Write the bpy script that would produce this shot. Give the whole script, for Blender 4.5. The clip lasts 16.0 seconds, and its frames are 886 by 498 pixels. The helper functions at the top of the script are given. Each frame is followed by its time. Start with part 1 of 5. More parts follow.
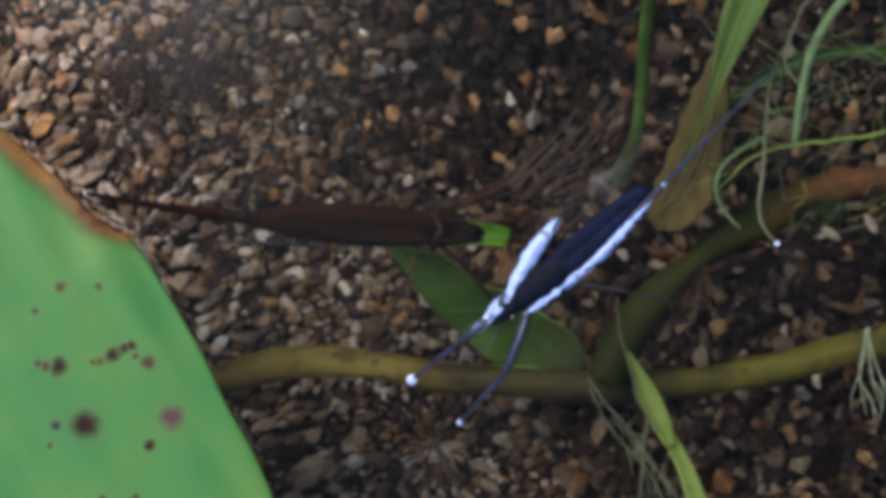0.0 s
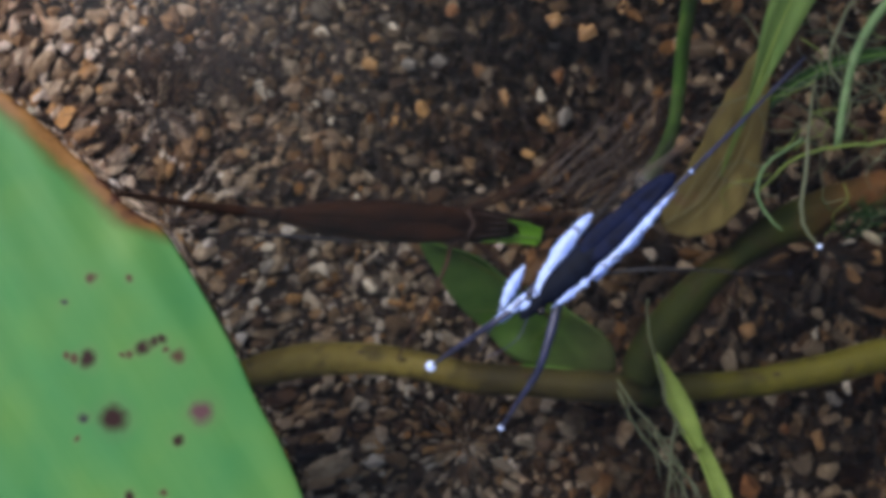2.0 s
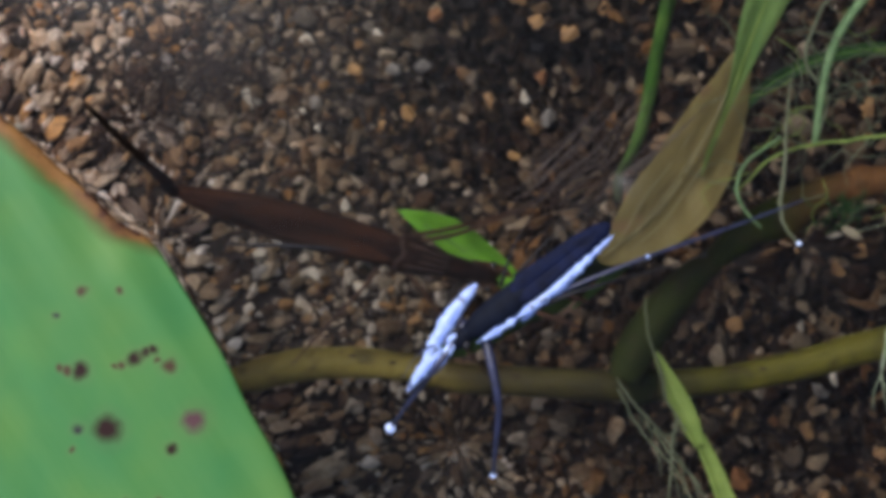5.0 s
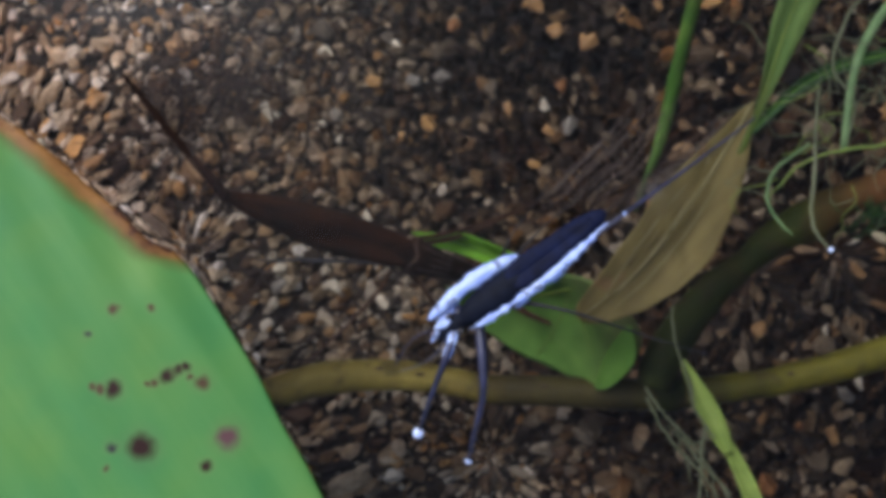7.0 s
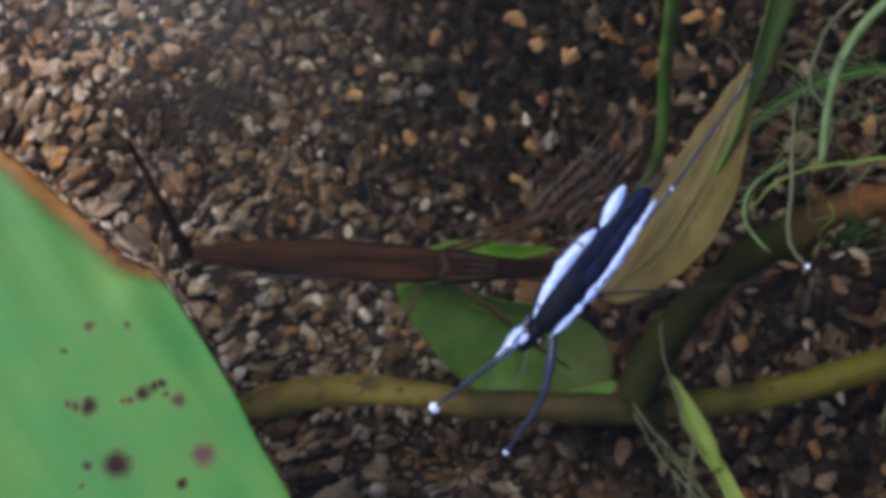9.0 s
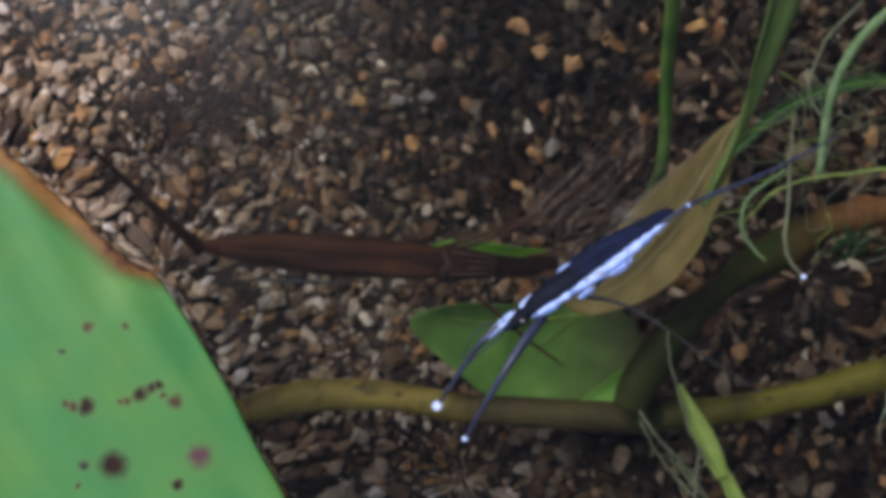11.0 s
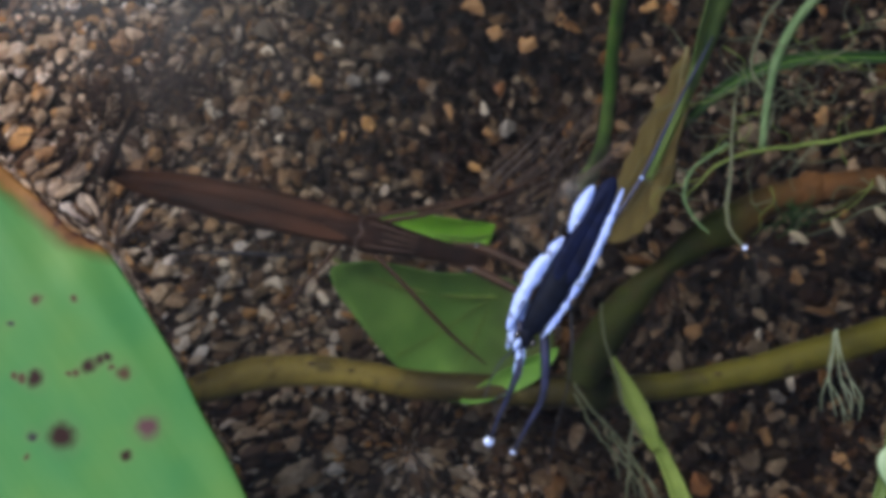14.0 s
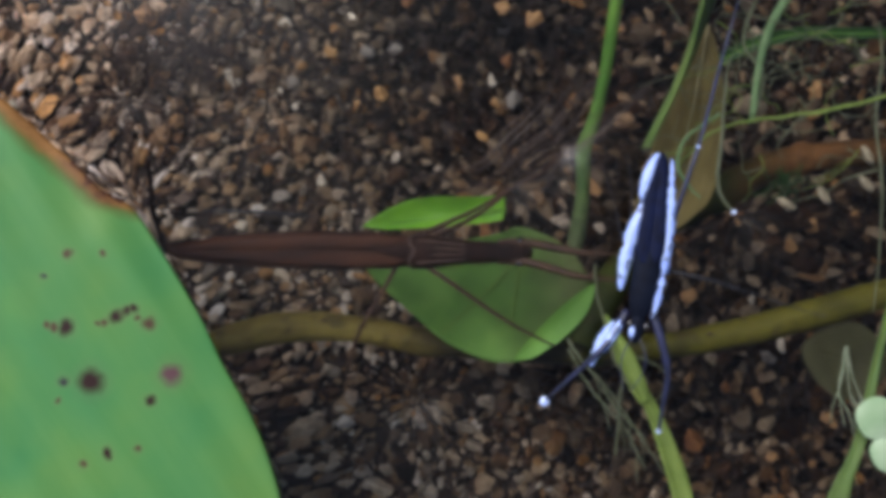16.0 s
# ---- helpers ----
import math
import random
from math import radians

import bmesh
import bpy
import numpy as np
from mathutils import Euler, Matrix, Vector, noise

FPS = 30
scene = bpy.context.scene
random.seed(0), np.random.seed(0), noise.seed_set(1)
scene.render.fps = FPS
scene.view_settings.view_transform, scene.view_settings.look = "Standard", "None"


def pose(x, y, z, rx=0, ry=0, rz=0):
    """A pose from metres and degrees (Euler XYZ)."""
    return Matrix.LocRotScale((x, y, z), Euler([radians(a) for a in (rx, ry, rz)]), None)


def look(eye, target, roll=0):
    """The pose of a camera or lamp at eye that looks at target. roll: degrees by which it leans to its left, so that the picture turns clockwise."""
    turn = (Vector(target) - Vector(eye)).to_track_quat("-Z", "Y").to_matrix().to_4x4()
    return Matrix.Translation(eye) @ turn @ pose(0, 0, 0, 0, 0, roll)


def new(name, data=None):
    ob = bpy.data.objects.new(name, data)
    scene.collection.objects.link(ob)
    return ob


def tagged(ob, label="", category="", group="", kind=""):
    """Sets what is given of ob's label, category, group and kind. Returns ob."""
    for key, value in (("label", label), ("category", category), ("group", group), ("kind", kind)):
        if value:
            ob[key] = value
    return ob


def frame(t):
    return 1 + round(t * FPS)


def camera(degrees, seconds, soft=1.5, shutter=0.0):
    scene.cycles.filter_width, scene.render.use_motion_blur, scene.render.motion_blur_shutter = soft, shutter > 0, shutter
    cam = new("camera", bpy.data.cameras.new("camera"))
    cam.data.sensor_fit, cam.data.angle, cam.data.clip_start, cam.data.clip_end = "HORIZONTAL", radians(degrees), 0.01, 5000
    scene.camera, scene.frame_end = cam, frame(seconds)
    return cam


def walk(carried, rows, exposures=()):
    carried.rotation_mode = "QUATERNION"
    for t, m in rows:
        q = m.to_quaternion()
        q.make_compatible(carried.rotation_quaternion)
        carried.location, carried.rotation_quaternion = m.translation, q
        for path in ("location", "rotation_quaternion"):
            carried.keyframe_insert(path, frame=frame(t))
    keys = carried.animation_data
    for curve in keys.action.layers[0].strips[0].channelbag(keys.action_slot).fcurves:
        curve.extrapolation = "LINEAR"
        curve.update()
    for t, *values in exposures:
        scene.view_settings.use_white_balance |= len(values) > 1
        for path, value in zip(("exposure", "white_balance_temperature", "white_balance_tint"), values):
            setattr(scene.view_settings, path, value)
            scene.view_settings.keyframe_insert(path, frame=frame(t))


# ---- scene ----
# ------------------------------------------------------------------ camera
MM = 0.001
cam = camera(39.0, 16.0, soft=5.0, shutter=0.5)
CAMERA_ROWS = [
    (0, pose(0.00000, -0.00000, 0.09300, -0.00, 0.00, 0.00)),
    (0.5, pose(0.00068, 0.00070, 0.09384, -0.52, 0.60, 0.42)),
    (1, pose(-0.00010, 0.00006, 0.09375, -0.30, 0.54, 0.45)),
    (1.5, pose(0.00123, 0.00079, 0.09471, -0.50, 1.30, 0.34)),
    (2, pose(-0.00280, -0.00020, 0.09152, -0.04, -0.05, 1.00)),
    (2.5, pose(-0.00268, -0.00076, 0.09158, 0.32, 0.07, 0.72)),
    (3, pose(-0.00167, 0.00011, 0.09133, 0.26, -0.43, 0.89)),
    (5.5, pose(-0.00181, 0.00107, 0.09302, -0.39, -0.05, -0.87)),
    (6, pose(-0.00265, 0.00161, 0.09231, -0.35, -0.07, -1.35)),
    (6.5, pose(-0.00417, 0.00163, 0.09195, -0.19, -0.25, -1.46)),
    (7, pose(-0.00460, 0.00133, 0.09267, -0.14, -0.39, -1.26)),
    (7.5, pose(-0.00268, 0.00120, 0.09174, -0.14, -0.46, -1.38)),
    (8, pose(-0.00188, 0.00173, 0.09150, -0.32, -0.20, -1.32)),
    (8.5, pose(-0.00305, 0.00203, 0.09224, 0.01, -0.52, -1.32)),
    (11, pose(-0.00181, 0.00215, 0.09302, 0.36, 0.09, -0.55)),
    (11.5, pose(-0.00212, 0.00156, 0.09245, 0.59, -0.09, -0.51)),
    (12, pose(-0.00138, 0.00130, 0.09324, 0.60, 0.10, -0.72)),
    (12.5, pose(0.00070, 0.00226, 0.09423, 0.59, -0.04, -0.59)),
    (13, pose(0.00095, 0.00132, 0.09430, 0.59, -0.09, -0.76)),
    (13.5, pose(0.00123, -0.00016, 0.09413, 0.57, -0.29, -0.66)),
    (14, pose(0.00129, -0.00018, 0.09397, 0.47, -0.49, -0.68)),
    (14.5, pose(-0.00013, -0.00120, 0.09380, 0.19, -0.35, -0.50)),
    (15, pose(-0.00157, -0.00226, 0.09597, 0.26, -0.21, -0.45)),
    (15.5, pose(-0.00028, -0.00132, 0.09853, -0.10, -0.23, -0.06)),
    (16, pose(0.00178, -0.00142, 0.09996, -0.63, 0.10, -0.08)),
]
walk(cam, CAMERA_ROWS)

# ------------------------------------------------------------------ light
world = bpy.data.worlds.new("world")
scene.world = world
world.use_nodes = True
wn = world.node_tree
wn.nodes.clear()
sky = wn.nodes.new("ShaderNodeTexSky")
sky.sky_type = "NISHITA"
sky.sun_disc = False
sky.sun_elevation = radians(55)
sky.sun_rotation = radians(-44)
sky.air_density, sky.dust_density, sky.ozone_density = 1.0, 2.5, 1.5
background = wn.nodes.new("ShaderNodeBackground")
background.inputs["Strength"].default_value = 0.120
wout = wn.nodes.new("ShaderNodeOutputWorld")
wn.links.new(sky.outputs[0], background.inputs["Color"])
wn.links.new(background.outputs[0], wout.inputs["Surface"])
sun_data = bpy.data.lights.new("sun", "SUN")
sun_data.energy, sun_data.angle, sun_data.color = 2.8, radians(36), (0.92, 0.94, 1.04)
sun = new("sun", sun_data)
sun.matrix_world = look((-0.40, 0.42, 0.80), (0, 0, 0))
scene.view_settings.exposure = 0.0


# ------------------------------------------------------------------ materials
def material(name):
    m = bpy.data.materials.new(name)
    m.use_nodes = True
    nt = m.node_tree
    nt.nodes.clear()
    return m, nt


def node(nt, kind, **inputs):
    n = nt.nodes.new(kind)
    for key, value in inputs.items():
        key = key.replace("_", " ")
        if isinstance(value, bpy.types.NodeSocket):
            nt.links.new(value, n.inputs[key])
        else:
            n.inputs[key].default_value = value
    return n


def ramp(nt, fac, stops, constant=False):
    r = nt.nodes.new("ShaderNodeValToRGB")
    nt.links.new(fac, r.inputs[0])
    e = r.color_ramp.elements
    while len(e) < len(stops):
        e.new(0.5)
    for el, (p, c) in zip(e, stops):
        el.position, el.color = p, (*c, 1)
    if constant:
        r.color_ramp.interpolation = "CONSTANT"
    return r.outputs[0]


def mix(nt, fac, a, b, mode="MIX"):
    n = nt.nodes.new("ShaderNodeMix")
    n.data_type, n.blend_type = "RGBA", mode
    for i, v in ((0, fac), (6, a), (7, b)):
        if isinstance(v, bpy.types.NodeSocket):
            nt.links.new(v, n.inputs[i])
        else:
            n.inputs[i].default_value = v if i == 0 else (*v, 1)
    return n.outputs[2]


def math_node(nt, op, a, b=0.0, clamp=False):
    n = nt.nodes.new("ShaderNodeMath")
    n.operation, n.use_clamp = op, clamp
    for i, v in ((0, a), (1, b)):
        if isinstance(v, bpy.types.NodeSocket):
            nt.links.new(v, n.inputs[i])
        else:
            n.inputs[i].default_value = v
    return n.outputs[0]


def coords(nt):
    return nt.nodes.new("ShaderNodeTexCoord").outputs["Object"]


def noise_fac(nt, scale, detail=3.0, rough=0.6, vector=None, stretch=None):
    """Noise with its scale in features a metre."""
    vector = vector or coords(nt)
    if stretch:
        mp = nt.nodes.new("ShaderNodeMapping")
        nt.links.new(vector, mp.inputs["Vector"])
        mp.inputs["Scale"].default_value = stretch
        vector = mp.outputs[0]
    n = node(nt, "ShaderNodeTexNoise", Vector=vector, Scale=scale, Detail=detail, Roughness=rough)
    return n.outputs["Fac"]


def finish(nt, colour, rough=0.5, bump=None, bump_size=0.0002, metallic=0.0, translucent=0.0, spec=0.5, coat=0.0, strength=0.6):
    p = node(nt, "ShaderNodeBsdfPrincipled", Metallic=metallic, Roughness=rough)
    p.inputs["Specular IOR Level"].default_value = spec
    p.inputs["Coat Weight"].default_value = coat
    if isinstance(colour, bpy.types.NodeSocket):
        nt.links.new(colour, p.inputs["Base Color"])
    else:
        p.inputs["Base Color"].default_value = (*colour, 1)
    if bump is not None:
        b = node(nt, "ShaderNodeBump", Height=bump, Strength=strength, Distance=bump_size)
        nt.links.new(b.outputs[0], p.inputs["Normal"])
    surface = p.outputs[0]
    if translucent:
        t = nt.nodes.new("ShaderNodeBsdfTranslucent")
        if isinstance(colour, bpy.types.NodeSocket):
            nt.links.new(colour, t.inputs["Color"])
        else:
            t.inputs["Color"].default_value = (*colour, 1)
        s = node(nt, "ShaderNodeMixShader", Fac=translucent)
        nt.links.new(surface, s.inputs[1])
        nt.links.new(t.outputs[0], s.inputs[2])
        surface = s.outputs[0]
    out = nt.nodes.new("ShaderNodeOutputMaterial")
    nt.links.new(surface, out.inputs["Surface"])


def grain_material(name, island=True):
    m, nt = material(name)
    if island:
        g = nt.nodes.new("ShaderNodeNewGeometry").outputs["Random Per Island"]
    else:
        g = nt.nodes.new("ShaderNodeObjectInfo").outputs["Random"]
    base = ramp(nt, g, [(0.0, (0.034, 0.025, 0.021)), (0.12, (0.075, 0.050, 0.036)), (0.26, (0.17, 0.105, 0.062)),
                        (0.36, (0.31, 0.215, 0.125)), (0.48, (0.47, 0.360, 0.235)), (0.60, (0.70, 0.605, 0.47)),
                        (0.68, (0.15, 0.108, 0.080)), (0.76, (0.78, 0.690, 0.56)), (0.84, (0.36, 0.255, 0.150)), (0.90, (0.52, 0.285, 0.105)), (0.94, (0.38, 0.28, 0.18)),
                        (1.0, (0.92, 0.87, 0.79))])
    fine = noise_fac(nt, 1500, 5, 0.72)
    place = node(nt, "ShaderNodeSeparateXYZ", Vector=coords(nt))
    # Grain colour lifted towards the left to carry the sky haze there.
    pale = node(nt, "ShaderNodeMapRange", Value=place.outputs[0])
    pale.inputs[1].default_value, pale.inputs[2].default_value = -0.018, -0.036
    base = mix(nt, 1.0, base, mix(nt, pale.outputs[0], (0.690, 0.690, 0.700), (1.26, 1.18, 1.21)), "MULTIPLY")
    base = mix(nt, 0.5, base, ramp(nt, fine, [(0.34, (0.22, 0.16, 0.12)), (0.48, (0.8, 0.75, 0.68)), (0.62, (1.25, 1.23, 1.2))]), "MULTIPLY")
    grit = noise_fac(nt, 5200, 3, 0.6)
    base = mix(nt, 0.45, base, ramp(nt, grit, [(0.38, (0.45, 0.40, 0.36)), (0.60, (1.25, 1.25, 1.25))]), "MULTIPLY")
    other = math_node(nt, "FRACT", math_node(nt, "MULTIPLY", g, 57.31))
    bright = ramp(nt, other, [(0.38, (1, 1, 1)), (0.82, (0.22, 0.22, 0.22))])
    patchy = noise_fac(nt, 45, 4, 0.6)
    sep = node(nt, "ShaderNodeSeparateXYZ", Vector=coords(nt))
    # shade painted into the grain colour, deeper away from the leaf
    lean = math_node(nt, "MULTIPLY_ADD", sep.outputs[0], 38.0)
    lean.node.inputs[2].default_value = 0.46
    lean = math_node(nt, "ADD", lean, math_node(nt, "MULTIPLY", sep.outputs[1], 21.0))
    cover = math_node(nt, "ADD", math_node(nt, "MULTIPLY", math_node(nt, "SUBTRACT", patchy, 0.36), 1.6), lean, clamp=True)
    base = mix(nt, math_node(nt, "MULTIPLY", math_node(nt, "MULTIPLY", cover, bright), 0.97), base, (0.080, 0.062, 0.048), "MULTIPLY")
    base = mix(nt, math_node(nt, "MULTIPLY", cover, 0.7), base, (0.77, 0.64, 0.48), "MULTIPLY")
    # a broad patch of painted shade on the grains behind the strider
    shade_at = nt.nodes.new("ShaderNodeVectorMath")
    shade_at.operation = "MULTIPLY_ADD"
    nt.links.new(coords(nt), shade_at.inputs[0])
    shade_at.inputs[1].default_value, shade_at.inputs[2].default_value = (1 / 0.018, 1 / 0.0125, 0), (-0.007 / 0.018, -0.023 / 0.0125, 0)
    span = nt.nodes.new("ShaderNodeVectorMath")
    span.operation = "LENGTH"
    nt.links.new(shade_at.outputs[0], span.inputs[0])
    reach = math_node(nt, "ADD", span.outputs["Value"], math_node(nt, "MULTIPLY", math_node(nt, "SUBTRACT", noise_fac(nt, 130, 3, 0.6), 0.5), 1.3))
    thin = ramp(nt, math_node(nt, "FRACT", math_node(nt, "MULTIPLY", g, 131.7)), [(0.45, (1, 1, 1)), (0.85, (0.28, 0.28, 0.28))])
    shade_mask = math_node(nt, "MULTIPLY", ramp(nt, reach, [(0.25, (0.96, 0.96, 0.96)), (1.05, (0, 0, 0))]), thin)
    base = mix(nt, shade_mask, base, (0.105, 0.080, 0.062), "MULTIPLY")
    rust = ramp(nt, noise_fac(nt, 110, 3, 0.6), [(0.50, (0, 0, 0)), (0.64, (0.8, 0.8, 0.8))])
    base = mix(nt, rust, base, (1.03, 0.84, 0.68), "MULTIPLY")
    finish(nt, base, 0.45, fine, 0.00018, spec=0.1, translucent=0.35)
    return m


def simple(name, dark, light, scale, rough=0.5, stretch=None, translucent=0.0, bump=0.0001, spec=0.14, spots=None, coat=0.0, metallic=0.0):
    m, nt = material(name)
    f = noise_fac(nt, scale, 4, 0.6, stretch=stretch)
    c = ramp(nt, f, [(0.3, dark), (0.7, light)])
    if spots:
        f2 = noise_fac(nt, spots[0], 2, 0.5)
        c = mix(nt, ramp(nt, f2, [(spots[1], (0, 0, 0)), (spots[1] + 0.06, (1, 1, 1))]), c, spots[2])
    finish(nt, c, rough, f, bump, translucent=translucent, spec=spec, coat=coat, metallic=metallic)
    return m


def graded(name, dark_a, light_a, dark_b, light_b, axis, start, end, scale, translucent, flecks=0.75):
    """A plant surface that turns from one tone to another along an axis, with mottling and small dark flecks."""
    m, nt = material(name)
    f = noise_fac(nt, scale, 4, 0.6)
    a = ramp(nt, f, [(0.38, dark_a), (0.62, light_a)])
    b = ramp(nt, f, [(0.38, dark_b), (0.62, light_b)])
    sep = node(nt, "ShaderNodeSeparateXYZ", Vector=coords(nt))
    mr = node(nt, "ShaderNodeMapRange", Value=sep.outputs[axis])
    mr.inputs[1].default_value, mr.inputs[2].default_value = start, end
    side = math_node(nt, "ADD", mr.outputs[0], math_node(nt, "MULTIPLY", math_node(nt, "SUBTRACT", noise_fac(nt, 200, 2), 0.5), 0.6), clamp=True)
    c = mix(nt, side, a, b)
    fleck = noise_fac(nt, 600, 3, 0.5)
    c = mix(nt, ramp(nt, fleck, [(0.54, (0, 0, 0)), (0.70, (flecks,) * 3)]), c, (0.030, 0.020, 0.008))
    finish(nt, c, 0.7, fleck, 0.0003 if flecks else 0.00005, translucent=translucent, spec=0.08)
    return m


def stem_material():
    """The long stem: yellow beside the leaf, shade painted brown into its middle, olive beyond."""
    m, nt = material("yellow_stem")
    f = noise_fac(nt, 170, 4, 0.6)
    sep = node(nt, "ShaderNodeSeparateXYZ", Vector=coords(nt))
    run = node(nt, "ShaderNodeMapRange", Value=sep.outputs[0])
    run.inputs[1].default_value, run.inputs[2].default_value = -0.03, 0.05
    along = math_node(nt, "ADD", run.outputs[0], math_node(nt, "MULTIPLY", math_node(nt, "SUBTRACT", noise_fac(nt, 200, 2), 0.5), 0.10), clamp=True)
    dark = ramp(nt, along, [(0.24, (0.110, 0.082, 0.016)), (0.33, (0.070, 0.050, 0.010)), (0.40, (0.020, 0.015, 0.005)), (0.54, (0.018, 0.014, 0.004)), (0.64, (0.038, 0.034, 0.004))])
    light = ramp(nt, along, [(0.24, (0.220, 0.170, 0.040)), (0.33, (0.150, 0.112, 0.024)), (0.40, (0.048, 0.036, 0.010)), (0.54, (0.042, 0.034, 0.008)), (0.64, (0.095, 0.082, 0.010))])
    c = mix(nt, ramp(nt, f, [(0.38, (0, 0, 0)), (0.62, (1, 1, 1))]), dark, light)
    fleck = noise_fac(nt, 600, 3, 0.5)
    c = mix(nt, ramp(nt, fleck, [(0.56, (0, 0, 0)), (0.70, (0.7, 0.7, 0.7))]), c, (0.030, 0.020, 0.008))
    finish(nt, c, 0.6, fleck, 0.0003, spec=0.12)
    return m


# stains on the big leaf: x, y, radius in mm, stretch along, kind
LEAF_STAINS = [
    (-27.8, -2.6, 0.40, 1), (-25.1, -2.6, 0.26, 1), (-27.8, -8.3, 0.62, 0), (-28.8, -8.3, 0.3, 1), (-24.0, -7.5, 0.52, 0), (-23.3, -7.1, 0.36, 0), (-22.7, -6.9, 0.34, 0),
    (-21.5, -8.1, 0.55, 1), (-25.9, -12.6, 0.95, 0), (-19.75, -12.1, 0.85, 2), (-28.0, -12.5, 0.42, 3), (-21.4, -14.1, 0.42, 0),
    (-29.7, -4.4, 0.24, 3), (-24.6, -18.2, 0.4, 0), (-22.3, -17.8, 0.3, 1), (-26.5, -19.0, 0.35, 1), (-28.5, -14.0, 0.25, 1), (-24.9, -7.9, 0.30, 1), (-25.4, -8.1, 0.22, 1), (-29.3, -8.2, 0.22, 1), (-22.4, -7.6, 0.25, 1), (-27.1, 3.6, 0.75, 0), (-26.4, 2.9, 0.5, 0)]


def big_leaf_material():
    m, nt = material("spotted_leaf")
    co = coords(nt)
    f = noise_fac(nt, 90, 3, 0.5)
    streak = noise_fac(nt, 420, 3, 0.55, stretch=(1.0, 0.06, 1.0), vector=rotated(nt, co, -34))
    c = ramp(nt, f, [(0.30, (0.086, 0.348, 0.110)), (0.5, (0.150, 0.405, 0.108)), (0.72, (0.222, 0.435, 0.095))])
    c = mix(nt, 0.30, c, ramp(nt, streak, [(0.38, (0.68, 0.80, 0.74)), (0.64, (1.3, 1.14, 1.3))]), "MULTIPLY")
    warp = node(nt, "ShaderNodeTexNoise", Vector=co, Scale=900.0, Detail=2.0)
    w = nt.nodes.new("ShaderNodeVectorMath")
    w.operation = "MULTIPLY_ADD"
    nt.links.new(warp.outputs["Color"], w.inputs[0])
    w.inputs[1].default_value = (0.0008, 0.0008, 0)
    nt.links.new(co, w.inputs[2])
    for x, y, r, kind in LEAF_STAINS:
        d = nt.nodes.new("ShaderNodeVectorMath")
        d.operation = "DISTANCE"
        flat = nt.nodes.new("ShaderNodeVectorMath")
        flat.operation = "MULTIPLY"
        nt.links.new(w.outputs[0], flat.inputs[0])
        flat.inputs[1].default_value = (1, 1, 0)
        nt.links.new(flat.outputs[0], d.inputs[0])
        d.inputs[1].default_value = ((1.03 * x + 0.40) * MM, (1.03 * y + 0.20) * MM, 0)
        rel = math_node(nt, "DIVIDE", d.outputs["Value"], r * MM)
        halo = ramp(nt, math_node(nt, "MULTIPLY", rel, 0.4), [(0.3, (0.3, 0.3, 0.3)), (0.9, (0, 0, 0))])
        c = mix(nt, halo, c, (0.27, 0.33, 0.13))
        core = ramp(nt, math_node(nt, "MULTIPLY", rel, 0.5), [(0.22, (1, 1, 1)), (0.68, (0, 0, 0))])
        ink = ((0.050, 0.018, 0.015), (0.14, 0.080, 0.045), (0.20, 0.095, 0.10), (0.06, 0.055, 0.06))[kind]
        c = mix(nt, core, c, ink)
    # withered rim
    rim = nt.nodes.new("ShaderNodeAttribute")
    rim.attribute_name = "rim"
    edge = math_node(nt, "ADD", rim.outputs["Fac"], math_node(nt, "MULTIPLY", math_node(nt, "SUBTRACT", noise_fac(nt, 500, 3), 0.5), 0.35))
    c = mix(nt, ramp(nt, edge, [(0.15, (0, 0, 0)), (0.62, (1, 1, 1))]), c, (0.17, 0.20, 0.045))
    c = mix(nt, ramp(nt, edge, [(0.50, (0, 0, 0)), (0.80, (1, 1, 1))]), c, mix(nt, ramp(nt, noise_fac(nt, 260, 3, 0.6), [(0.35, (0, 0, 0)), (0.65, (1, 1, 1))]), (0.20, 0.085, 0.030), (0.46, 0.215, 0.060)))
    c = mix(nt, ramp(nt, math_node(nt, "MULTIPLY", edge, noise_fac(nt, 700, 2)), [(0.50, (0, 0, 0)), (0.62, (1, 1, 1))]), c, (0.10, 0.035, 0.025))
    finish(nt, c, 0.48, streak, 0.00012, translucent=0.38, spec=0.3)
    return m


def rotated(nt, vector, degrees):
    mp = nt.nodes.new("ShaderNodeMapping")
    nt.links.new(vector, mp.inputs["Vector"])
    mp.inputs["Rotation"].default_value = (0, 0, radians(degrees))
    return mp.outputs[0]


def water_material():
    m, nt = material("water")
    inside = node(nt, "ShaderNodeBsdfRefraction", Roughness=0.0, IOR=1.333)
    inside.inputs["Color"].default_value = (0.97, 0.985, 0.98, 1)
    sheen = node(nt, "ShaderNodeBsdfGlossy", Roughness=0.21)
    gloss = node(nt, "ShaderNodeFresnel", IOR=1.333)
    s = node(nt, "ShaderNodeMixShader", Fac=gloss.outputs[0])
    nt.links.new(inside.outputs[0], s.inputs[1])
    nt.links.new(sheen.outputs[0], s.inputs[2])
    out = nt.nodes.new("ShaderNodeOutputMaterial")
    nt.links.new(s.outputs[0], out.inputs["Surface"])
    return m


